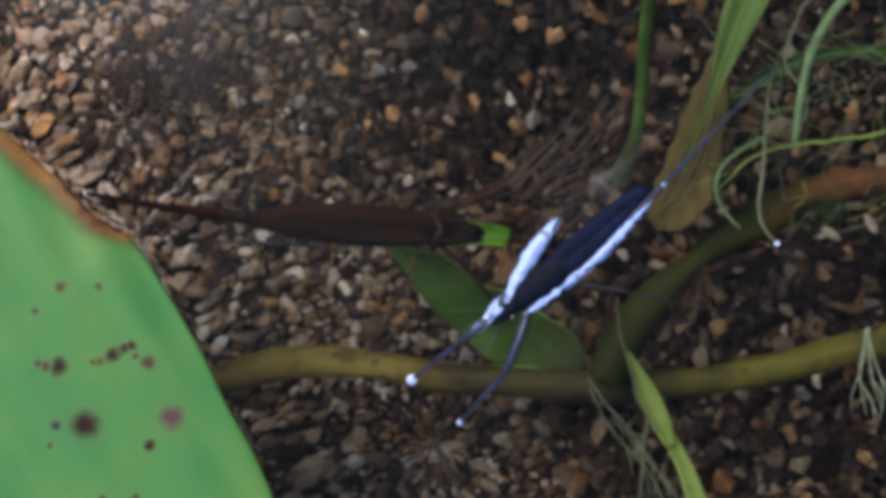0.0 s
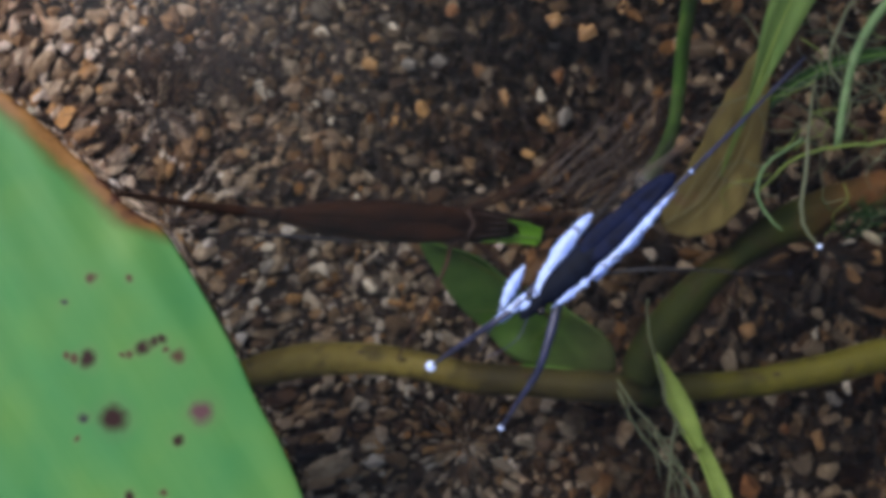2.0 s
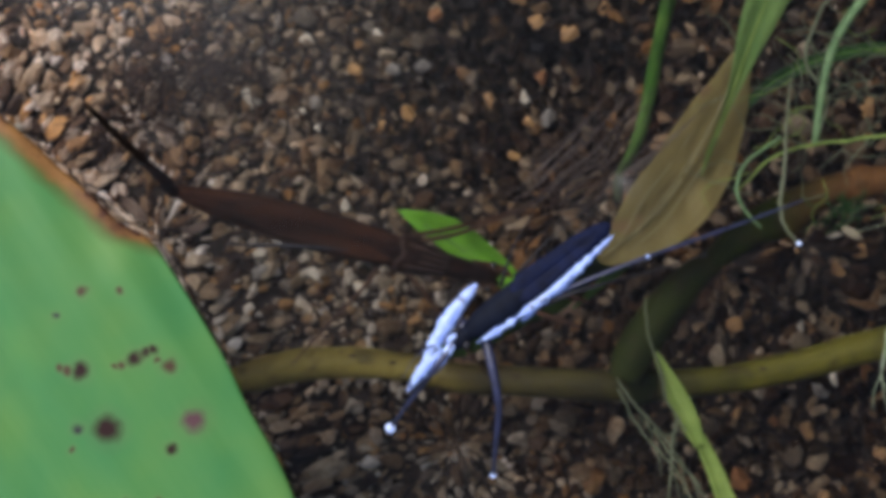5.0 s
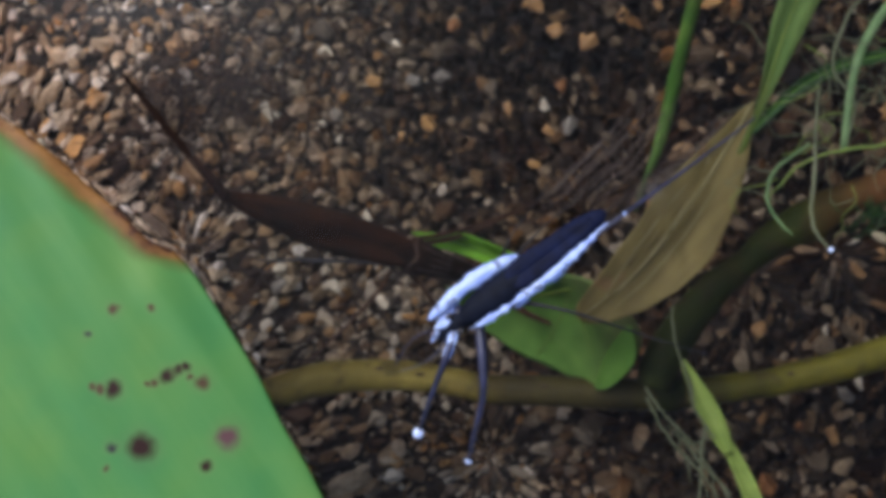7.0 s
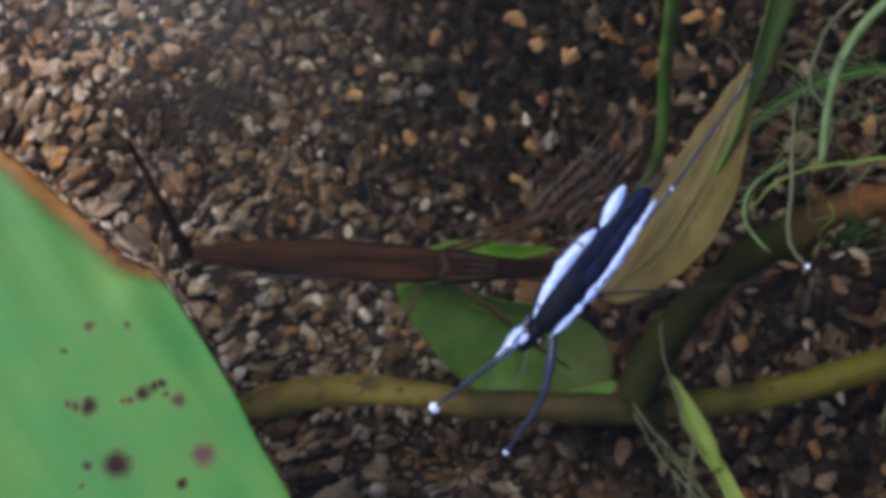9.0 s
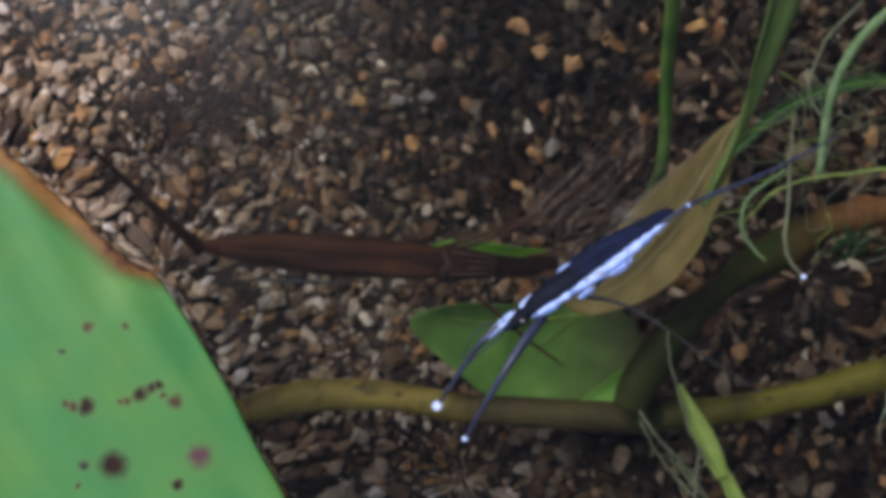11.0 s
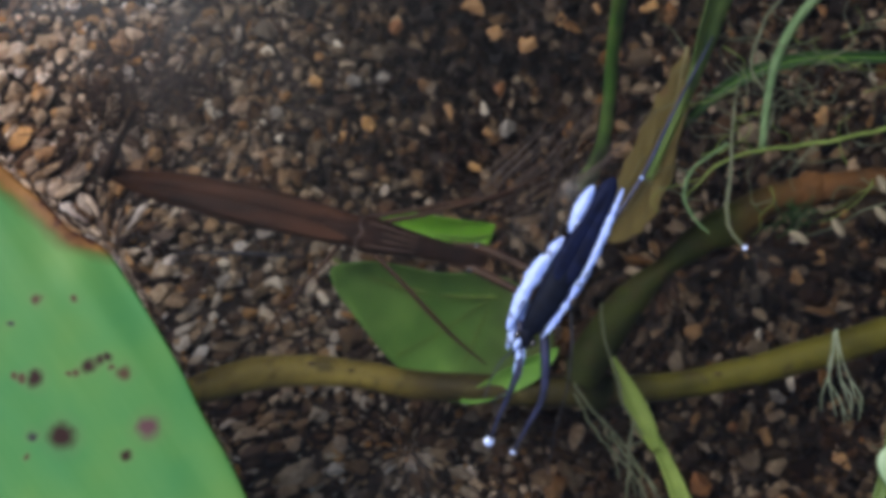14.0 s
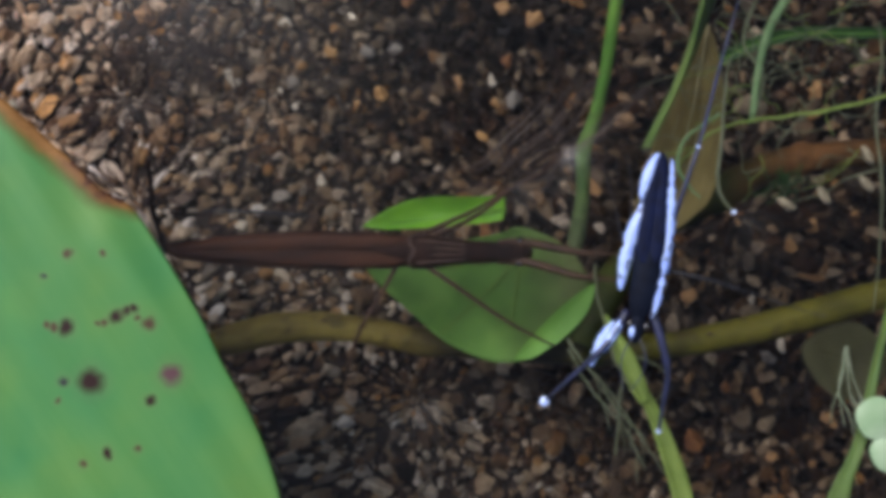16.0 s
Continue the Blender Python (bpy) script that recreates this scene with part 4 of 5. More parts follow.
def algae():
    """Soft brown threads that lie on the grains."""
    rng = np.random.default_rng(8)
    shapes = []
    for cx, cy, sx, sy, count in ((-26, 17, 3.8, 2.0, 230), (-21, 20.5, 3, 2, 40), (11, 7, 4.2, 3, 80), (16, 11, 3, 3, 40), (36, 3, 4, 4, 50), (-32, 13, 3, 3, 50)):
        for _ in range(count):
            x, y, z = rng.normal(cx, sx), rng.normal(cy, sy), BED_Z + rng.uniform(1.2, 4.5)
            a, pts = rng.uniform(0, 6.28), []
            for k in range(4):
                pts.append((x, y, z, rng.uniform(0.03, 0.08)))
                a += rng.normal(0, 0.8)
                x, y, z = x + rng.uniform(0.4, 1.3) * math.cos(a), y + rng.uniform(0.4, 1.3) * math.sin(a), max(BED_Z + 0.9, z + rng.normal(-0.2, 0.5))
            shapes.append(tube(pts, 4, 2))
    thing("algae", "soft brown algae threads lying on the sand", "algae", *joined(*shapes), M_ALGAE, kind="stuff")
    # Thin added fibres stand in for streaks bent by the dented water.
    shapes = []
    for _ in range(34):
        x, y, z = rng.uniform(3, 12), rng.uniform(2, 7), rng.uniform(-22, -10)
        n = rng.uniform(4, 9)
        shapes.append(tube([(x, y, z, 0.02), (x + n * 0.5, y + n * 0.44 + rng.normal(0, 0.25), z + 1, 0.04), (x + n, y + n * 0.9, z + 2, 0.02)], 4, 3))
    curls = []
    for _ in range(36):
        x, y, z, a, pts = rng.normal(31.0, 1.1), rng.normal(3.2, 0.5), rng.uniform(-13.5, -11), rng.uniform(0, 6.28), []
        for k in range(4):
            pts.append((x, y, z, 0.09 - 0.015 * k))
            a += rng.normal(0, 0.9)
            x, y, z = x + 0.5 * math.cos(a), y + 0.4 * math.sin(a), z + rng.normal(0, 0.25)
        curls.append(tube(pts, 4, 3))
    thing("algae", "bright green algae tuft beside the orange stem", "algae", *joined(*curls), M_DARKGREEN, kind="stuff")
    thing("algae", "pale brown fibres standing in for refracted streaks behind the strider", "algae", *joined(*shapes), M_STREAK, kind="stuff")


floating_leaf()
submerged_thing, upper_thing, stalk_thing = submerged_leaf()
withered_thing = withered_leaf()
grass_thing = grass_blade()
stems()
strand_thing, bundle_thing, curl_part = roots()
dull_thing = drifting_leaf()
duckweed()
husks()
twig()
algae()


# ------------------------------------------------------------------ the water strider
def flank(side, x0, x1, y0, y1, z0, w, bumps=0.12, bow=0.1, taper=0.8):
    """A ragged pad for silver hair and painted glints beside the body, from x0 to x1."""
    rows, n = [], max(10, int(abs(x1 - x0) * 6))
    for i in range(n + 1):
        u = i / n
        x = x0 + (x1 - x0) * u
        g = max(0.03, math.sin(math.pi * u)) ** taper
        r = 1.0 + bumps * noise.noise(Vector((x * 0.8, side * 9.0, w * 20))) + 0.6 * bumps * noise.noise(Vector((x * 2.3, side * 4.0, w * 9))) + min(0.35, 0.5 * bumps) * noise.noise(Vector((x * 3.7, side * 2.0, w * 5)))
        rows.append((x, side * (y0 + (y1 - y0) * u + bow * math.sin(math.pi * u)), z0, w * g * r, 0.36 * g, 0.4 * g))
    return loft(rows, 14, 2, lumpy=0.0)


def strider():
    s = base("water_strider", "dark blue-black water strider with silvery flanks standing on the water", "insect", (9.1, -0.5, 3.2))
    part("abdomen", loft([(-7.4, 0, 0.1, 0.2, 0.15, 0.15), (-6.6, 0.0, 0.1, 0.66, 0.45, 0.4), (-4.6, 0.0, 0.1, 0.96, 0.62, 0.6), (-2.2, 0.05, 0.12, 1.08, 0.72, 0.75), (-0.2, 0.08, 0.15, 1.14, 0.8, 0.85), (0.8, 0.1, 0.15, 1.1, 0.7, 0.8)], 18, 5), M_BLACK, s)
    part("thorax", loft([(-0.6, 0.08, 0.15, 1.1, 0.7, 0.8), (0.6, 0.1, 0.2, 1.15, 0.85, 0.95), (2.2, 0.08, 0.22, 1.12, 0.9, 0.95), (3.8, 0, 0.15, 1.0, 0.82, 0.85), (4.9, 0, 0.05, 0.78, 0.62, 0.65), (5.5, 0, 0.0, 0.5, 0.4, 0.45)], 18, 5), M_THORAX, s, "matt black thorax")
    for side in (1, -1):
        part("wing_cover", loft([(-6.3, side * 0.2, 0.55, 0.1, 0.06, 0.1), (-4.2, side * 0.38, 0.68, 0.4, 0.1, 0.15), (-1.5, side * 0.5, 0.82, 0.58, 0.14, 0.2), (0.4, side * 0.5, 0.92, 0.55, 0.14, 0.2), (1.2, side * 0.35, 0.95, 0.2, 0.08, 0.1)], 12, 4), M_BLACK, s, "matt blue-black folded wing cover")
    head = part("head", loft([(5.0, 0, 0.0, 0.42, 0.36, 0.4), (5.7, 0, 0, 0.62, 0.48, 0.5), (6.5, 0, -0.05, 0.55, 0.42, 0.45), (7.2, 0, -0.15, 0.3, 0.25, 0.28), (7.5, 0, -0.2, 0.1, 0.08, 0.1)], 14, 4), M_THORAX, s)
    for side in (1, -1):
        part("eye", ball((6.0, side * 0.62, 0.1), 0.38, 0.3, 0.34, 10, 8), M_EYE, head, "round black eye")
    # White spot modelled for light reflected on the head.
    part("face_patch", ball((6.6, -0.42, 0.3), 0.5, 0.2, 0.16, 10, 6, 0.4, 2), M_SILVER, head, "whitish patch painted as a sky glint")
    # an unbroken silver hair stripe on one side, painted sky-glint pads on the other
    part("flank_stripe", flank(1, -7.0, 4.2, 0.80, 1.22, 0.55, 0.36, 0.6, 0.3, 0.5), M_SILVER, s, "silvery white side stripe")
    part("flank_tuft", flank(1, 2.6, 5.4, 1.2, 0.95, 0.4, 0.22, 0.8), M_SILVER, s)
    part("flank_tuft", flank(1, -3.0, -0.6, 1.5, 1.56, 0.1, 0.22, 0.8), M_SILVER, s)
    part("flank_tuft", flank(1, 0.4, 1.9, 1.58, 1.6, 0.0, 0.18, 0.8), M_SILVER, s)
    pads = {"main": part("sky_glint", flank(-1, -3.9, 3.9, -0.30, -0.30, 0.3, 0.56, 0.22, 0.40, 0.42), M_SILVER, s, "bluish-white pad standing for a sky glint on water"),
            "rear": part("sky_glint", flank(-1, -1.6, 2.2, 0.0, 0.0, 0.3, 0.50, 0.2, 0.1, 0.45), M_SILVER, s, "small bluish-white pad standing for a sky glint"),
            "fore": part("sky_glint", flank(-1, -2.1, 1.9, 0.0, 0.0, 0.0, 0.44, 0.4, 0.1, 0.6), M_SILVER, s, "small bluish-white pad standing for a sky glint")}
    for side in (1, -1):
        ant = part("antenna", tube([(7.0, side * 0.3, 0, 0.07), (8.4, side * 0.9, 0.5, 0.06), (9.8, side * 0.8, 0.2, 0.055), (11.2, side * 0.3, -0.6, 0.05)], 6), M_LEG, s)
    legs = {}

    def leg(key, name, at, path, foot, joint=None, tip=M_FOOT):
        ob = part(name, tube(path, 8, 5), M_LEG, s, at=at)
        part("foot", ball(path[-1][:3], foot, foot, foot * 0.7, 10, 8), tip, ob, "white ball standing for a glint at the foot" if tip is M_FOOT else "")
        if key in ("mid_right", "mid_left", "hind_left"):
            ob.data.materials[0] = M_TWIG
        # Small pale ball for the glint at the leg joint.
        if joint:
            part("joint", ball(joint, 0.18, 0.16, 0.16, 10, 8), M_SILVER, ob)
        # Pale patch painted for the sky's reflection along the foreleg.
        if key == "fore_left":
            part("leg_glint", loft([(0.6, 0.05, 0.25, 0.05, 0.05, 0.05), (1.4, 0.2, 0.42, 0.3, 0.14, 0.2), (2.6, 0.36, 0.46, 0.34, 0.14, 0.2), (3.8, 0.33, 0.36, 0.26, 0.12, 0.2), (4.8, 0.26, 0.1, 0.05, 0.05, 0.05)], 12, 4, lumpy=0.3), M_SILVER, ob, "whitish patch painted as a sky glint")
        legs[key] = ob

    leg("fore_left", "foreleg", (5.0, -0.9, -0.3), [(0, 0, 0, 0.34), (2.2, 0.35, 0.3, 0.32), (4.4, 0.3, 0.2, 0.24), (7.4, 0.1, -1.4, 0.17), (9.7, 0, -2.7, 0.13)], 0.42)
    leg("fore_right", "foreleg", (4.6, 0.9, -0.3), [(0, 0, 0, 0.36), (2.6, 0.5, 0.3, 0.34), (5.2, 0.75, 0.0, 0.25), (7.8, 0.35, -1.4, 0.18), (10.0, 0, -2.7, 0.14)], 0.24)
    leg("mid_right", "middle_leg", (1.5, 1.3, -0.4), [(0, 0, 0, 0.2), (3.5, 0.2, 1.0, 0.13), (7.0, 0.1, 0.7, 0.10), (11.0, 0, -1.6, 0.07), (14.0, 0, -2.65, 0.05)], 0.1, tip=M_LEG)
    leg("mid_left", "middle_leg", (1.5, -1.3, -0.4), [(0, 0, 0, 0.18), (2.5, 0.2, 0.8, 0.08), (4.0, 0.1, 0.6, 0.06), (6.0, 0, -1.4, 0.05), (8.0, 0, -2.65, 0.04)], 0.05, tip=M_LEG)
    leg("hind_right", "hind_leg", (0.3, 1.2, -0.4), [(0, 0, 0, 0.22), (4.5, 0.1, 0.8, 0.18), (9.0, 0.05, 0.9, 0.16), (15, 0, -1.2, 0.13), (21.0, 0, -2.6, 0.08)], 0.1, (8.6, 0.05, 1.0), M_LEG)
    leg("hind_left", "hind_leg", (0.3, -1.2, -0.4), [(0, 0, 0, 0.18), (3.0, 0.1, 0.5, 0.08), (4.5, 0.05, 0.4, 0.06), (6.0, 0, -0.8, 0.05), (7.5, 0, -2.6, 0.04)], 0.05, tip=M_LEG)
    legs["hind_left"].rotation_euler = (0, 0, radians(-172))
    return s, legs, pads


# ------------------------------------------------------------------ the water scorpion
def scorpion():
    s = base("water_scorpion", "long reddish-brown water scorpion under water, clinging to the strider", "insect", (-7, 2, -13))
    part("abdomen", loft([(-15.6, 0, 0, 0.4, 0.3, 0.3), (-14.4, 0, 0, 0.55, 0.38, 0.35), (-12.0, 0, 0, 0.98, 0.48, 0.5), (-8.5, 0, 0, 1.36, 0.52, 0.6), (-5.0, 0, 0, 1.55, 0.55, 0.65), (-1.0, 0, 0, 1.58, 0.6, 0.7), (4.0, 0, 0, 1.42, 0.65, 0.7), (6.0, 0, 0, 1.2, 0.6, 0.65)], 18, 5), M_SCORP, s)
    for side in (1, -1):
        part("wing_cover", loft([(-13.6, side * 0.25, 0.36, 0.14, 0.08, 0.1), (-10, side * 0.42, 0.5, 0.45, 0.12, 0.2), (-3, side * 0.68, 0.55, 0.74, 0.14, 0.2), (3.5, side * 0.62, 0.6, 0.68, 0.14, 0.2), (5.5, side * 0.4, 0.62, 0.3, 0.1, 0.1)], 12, 4), M_SCORP, s)
        part("side_rim", tube([(-14.2, side * 0.56, 0.05, 0.06), (-10, side * 1.2, 0.08, 0.1), (-6, side * 1.5, 0.1, 0.1), (-2, side * 1.6, 0.1, 0.1), (4.5, side * 1.42, 0.1, 0.08)], 6), M_SCORPD, s)
    part("scutellum", loft([(2.6, 0, 0.72, 0.06, 0.08, 0.1), (4.0, 0, 0.74, 0.45, 0.12, 0.1), (5.6, 0, 0.72, 0.75, 0.12, 0.1), (6.2, 0, 0.68, 0.5, 0.08, 0.1)], 12), M_SCORPD, s)
    pro = part("pronotum", loft([(5.4, 0, 0.05, 1.22, 0.72, 0.7), (6.0, 0, 0.08, 1.5, 0.85, 0.75), (7.4, 0, 0.08, 1.42, 0.82, 0.75), (9.4, 0, 0.05, 1.15, 0.7, 0.65), (11.4, 0, 0, 0.98, 0.62, 0.6), (12.6, 0, 0, 0.92, 0.55, 0.55), (13.4, 0, 0, 0.85, 0.5, 0.5)], 16, 4), M_SCORPD, s)
    for side in (0.75, 0.25, -0.25, -0.75):
        part("ridge", tube([(6.2, side * 1.25, 0.72, 0.06), (8.0, side * 1.1, 0.82 - 0.2 * abs(side), 0.12), (10.4, side * 0.85, 0.66, 0.06)], 6), M_RIDGE, pro)
    part("collar", tube([(5.7, -1.35, 0.5, 0.05), (5.5, -0.7, 0.78, 0.09), (5.9, 0, 0.92, 0.1), (5.5, 0.7, 0.78, 0.09), (5.7, 1.35, 0.5, 0.05)], 6), M_RIDGE, pro, "pale collar line")
    head = part("head", loft([(13.2, 0, 0, 0.74, 0.5, 0.5), (14.2, 0, 0, 0.92, 0.52, 0.5), (15.2, 0, -0.02, 0.98, 0.5, 0.48), (15.9, 0, -0.05, 0.8, 0.4, 0.4), (16.5, 0, -0.12, 0.3, 0.2, 0.2)], 14), M_SCORPD, s)
    for side in (1, -1):
        part("eye", ball((15.3, side * 0.98, 0.12), 0.45, 0.36, 0.36, 10, 8), M_EYE, head)
    for side in (1, -1):
        part("foreleg", tube([(13.4, side * 0.7, -0.3, 0.36), (15.8, side * 0.85, 0.2, 0.38), (18.6, side * 0.95 - 0.5, 1.2, 0.36), (20.6, side * 1.05 - 0.9, 2.2, 0.28), (23.4, side * 1.1 - 1.0, 4.2, 0.12)], 10), M_SCLEG, s, "raptorial foreleg reaching forward")
    for name, path in (("middle_leg", [(7.0, 1.1, -0.3, 0.22), (11.0, 3.0, 0.4, 0.2), (16.5, 6.6, 0.2, 0.17), (20.8, 9.4, -0.6, 0.09)]),
                       ("hind_leg", [(5.6, 1.1, -0.3, 0.22), (10.0, 3.1, 0.3, 0.2), (15.0, 5.6, 0.0, 0.17), (19.6, 7.9, -1.0, 0.09)]),
                       ("middle_leg", [(6.8, -1.1, -0.3, 0.22), (10.2, -3.3, 0.4, 0.2), (14.4, -6.0, 0.2, 0.18), (18.8, -8.2, -0.6, 0.09)]),
                       ("hind_leg", [(4.6, -1.1, -0.3, 0.2), (3.4, -3.4, 0.4, 0.17), (1.4, -7.0, 0.2, 0.14), (0.2, -11, -1.5, 0.07)])):
        part(name, tube(path, 8), M_SCLEG, s)
    siphon = part("siphon", tube([(-0.4, 0, 0, 0.55), (1.2, 0, 0, 0.48), (5, 0.12, 0, 0.34), (9, 0.06, 0, 0.25), (11.5, 0, 0, 0.18)], 8), M_SCORPD, s, "thin dark breathing tube", at=(-15.4, 0, 0.05))
    return s, siphon


strider_thing, strider_legs, strider_pads = strider()
scorpion_thing, siphon_part = scorpion()


# ------------------------------------------------------------------ movement
def turns(part_ob, angles):
    """Key a leg about its hip by angles in degrees."""
    x, y, z = part_ob.location
    walk(part_ob, [(t, pose(x, y, z, 0, 0, a)) for t, a in angles])


def motions():
    strider_rows = [
        (0, pose(0.00913, -0.00047, 0.0032, 0, 0, 221.1)),
        (0.5, pose(0.00978, 0.00019, 0.0032, 0, 0, 221.8)),
        (1, pose(0.00941, -0.00061, 0.0032, -4, 0, 223.1)),
        (1.5, pose(0.00957, -0.00034, 0.0032, 0, 0, 221.5)),
        (2, pose(0.00819, 0.00013, 0.0032, 8, 0, 224.1)),
        (2.5, pose(0.00772, 0.00006, 0.0032, 44, 0, 221.7)),
        (3, pose(0.00710, 0.00029, 0.0032, 42, 0, 220.6)),
        (5.5, pose(0.00362, -0.00294, 0.0032, 6, 0, 216.8)),
        (6, pose(0.00294, -0.00236, 0.0032, 6, 0, 218.6)),
        (6.5, pose(0.00328, -0.00202, 0.0032, 6, 0, 222.0)),
        (7, pose(0.00166, -0.00080, 0.0032, 8, 0, 215.6)),
        (7.5, pose(0.00562, -0.00342, 0.0032, -4, 0, 223.2)),
        (8, pose(0.00913, -0.00067, 0.0032, -10, 0, 222.2)),
        (8.5, pose(0.00784, 0.00043, 0.0032, -10, 0, 231.2)),
        (11, pose(0.00852, 0.00113, 0.0032, 44, 0, 214.1)),
        (11.5, pose(0.00904, 0.00121, 0.0032, 45, 0, 211.1)),
        (12, pose(0.01139, -0.00133, 0.0032, -8, 0, 227.1)),
        (12.5, pose(0.01149, -0.00283, 0.0032, -6, 0, 225.2)),
        (13, pose(0.01137, -0.00319, 0.0032, -12, 0, 229.8)),
        (13.5, pose(0.01236, -0.00170, 0.0032, -12, 0, 241.9)),
        (14, pose(0.01092, -0.00083, 0.0032, -12, 0, 240.1)),
        (14.5, pose(0.01190, -0.00101, 0.0032, -14, 0, 245.8)),
        (15, pose(0.01364, -0.00124, 0.0032, -8, 0, 247.1)),
        (15.5, pose(0.01581, -0.00223, 0.0032, -4, 0, 257.0)),
        (16, pose(0.01749, -0.00243, 0.0032, 0, 0, 262.1)),
    ]
    walk(strider_thing, strider_rows)
    strider_at = dict(strider_rows)

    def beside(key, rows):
        """Key a painted glint pad from its place along and beside the body in mm, its height and its turn against the
        body.
        """
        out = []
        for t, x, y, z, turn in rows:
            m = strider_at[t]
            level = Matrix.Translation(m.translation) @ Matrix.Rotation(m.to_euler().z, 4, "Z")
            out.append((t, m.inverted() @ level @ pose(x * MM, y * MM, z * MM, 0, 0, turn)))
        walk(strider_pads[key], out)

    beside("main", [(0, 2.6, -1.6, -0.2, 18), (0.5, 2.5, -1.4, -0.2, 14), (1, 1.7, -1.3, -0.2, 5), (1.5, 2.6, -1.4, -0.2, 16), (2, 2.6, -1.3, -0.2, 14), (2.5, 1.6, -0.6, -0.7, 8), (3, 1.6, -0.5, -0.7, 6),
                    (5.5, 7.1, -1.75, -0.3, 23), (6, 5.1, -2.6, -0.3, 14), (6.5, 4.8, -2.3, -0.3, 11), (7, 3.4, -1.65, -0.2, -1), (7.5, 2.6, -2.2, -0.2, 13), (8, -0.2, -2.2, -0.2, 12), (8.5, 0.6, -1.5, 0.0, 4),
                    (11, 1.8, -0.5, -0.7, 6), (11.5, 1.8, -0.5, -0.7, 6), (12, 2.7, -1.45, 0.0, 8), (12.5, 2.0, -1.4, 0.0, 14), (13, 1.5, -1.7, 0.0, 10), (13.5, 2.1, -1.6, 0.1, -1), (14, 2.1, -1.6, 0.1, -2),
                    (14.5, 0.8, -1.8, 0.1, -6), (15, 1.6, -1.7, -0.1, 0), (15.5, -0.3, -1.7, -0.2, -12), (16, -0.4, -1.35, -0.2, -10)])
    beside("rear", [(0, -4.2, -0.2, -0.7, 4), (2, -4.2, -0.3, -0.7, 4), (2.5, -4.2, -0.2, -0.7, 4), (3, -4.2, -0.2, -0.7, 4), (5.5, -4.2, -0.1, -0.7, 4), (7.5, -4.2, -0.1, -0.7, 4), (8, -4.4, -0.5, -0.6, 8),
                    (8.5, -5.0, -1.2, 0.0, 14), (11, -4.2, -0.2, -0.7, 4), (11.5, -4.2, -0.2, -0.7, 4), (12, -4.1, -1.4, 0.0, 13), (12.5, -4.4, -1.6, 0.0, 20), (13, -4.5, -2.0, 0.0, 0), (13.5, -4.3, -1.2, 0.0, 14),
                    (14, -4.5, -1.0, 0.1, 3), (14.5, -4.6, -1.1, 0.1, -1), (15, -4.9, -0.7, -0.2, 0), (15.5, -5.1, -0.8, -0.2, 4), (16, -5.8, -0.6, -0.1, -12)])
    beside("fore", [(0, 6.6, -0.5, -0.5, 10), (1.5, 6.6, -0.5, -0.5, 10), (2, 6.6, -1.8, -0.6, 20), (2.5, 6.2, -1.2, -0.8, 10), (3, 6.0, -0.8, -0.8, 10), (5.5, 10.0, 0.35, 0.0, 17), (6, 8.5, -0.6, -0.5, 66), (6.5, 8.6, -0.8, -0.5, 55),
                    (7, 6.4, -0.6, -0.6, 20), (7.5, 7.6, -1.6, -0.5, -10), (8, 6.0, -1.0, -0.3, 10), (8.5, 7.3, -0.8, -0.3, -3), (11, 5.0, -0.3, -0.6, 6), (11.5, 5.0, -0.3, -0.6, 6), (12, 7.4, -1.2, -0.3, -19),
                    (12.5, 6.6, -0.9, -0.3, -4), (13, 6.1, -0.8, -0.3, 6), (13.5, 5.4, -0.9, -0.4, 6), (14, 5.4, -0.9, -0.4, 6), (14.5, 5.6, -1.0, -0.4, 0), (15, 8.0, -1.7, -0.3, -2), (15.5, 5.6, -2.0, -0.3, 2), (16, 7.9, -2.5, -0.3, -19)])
    turns(strider_legs["fore_left"], [(0.0, 2), (0.5, 2), (1.0, 2), (1.5, 4), (2.0, -7), (2.5, -14), (3.0, -12), (5.5, 19), (6.0, 16), (6.5, 16), (7.0, 34), (7.5, -19), (8.0, -6), (8.5, -7), (11.0, 5), (11.5, 3), (12.0, -26), (12.5, -14), (13.0, -7), (13.5, 19), (14.0, 20), (14.5, 21), (15.0, -1), (15.5, -34), (16.0, -32)])
    turns(strider_legs["fore_right"], [(0.0, 19), (0.5, 21), (1.0, 20), (1.5, 21), (2.0, 22), (2.5, 24), (3.0, 33), (5.5, 56), (6.0, 34), (6.5, 71), (7.0, 48), (7.5, 12), (8.0, 34), (8.5, 23), (11.0, 17), (11.5, 15), (12.0, 19), (12.5, 20), (13.0, 21), (13.5, 23), (14.0, 21), (14.5, 20), (15.0, 10), (15.5, 15), (16.0, 14)])
    turns(strider_legs["mid_right"], [(0.0, -232), (0.5, -223), (1.0, -232), (1.5, -229), (2.0, -222), (2.5, -201), (3.0, -203), (5.5, -198), (6.0, -199), (6.5, -190), (7.0, -232), (7.5, -199), (8.0, -237), (8.5, -226), (11.0, -247), (11.5, -250), (12.0, -260), (12.5, -254), (13.0, -258), (13.5, -326), (14.0, -333), (14.5, -328), (15.0, -334), (15.5, -298), (16.0, -278)])
    turns(strider_legs["mid_left"], [(0, -158), (2, -162), (3, -156), (5.5, -150), (7, -156), (8, -150), (8.5, -160), (11, -156), (12, -164), (13, -160), (14.5, -164), (15.5, -158), (16, -160)])
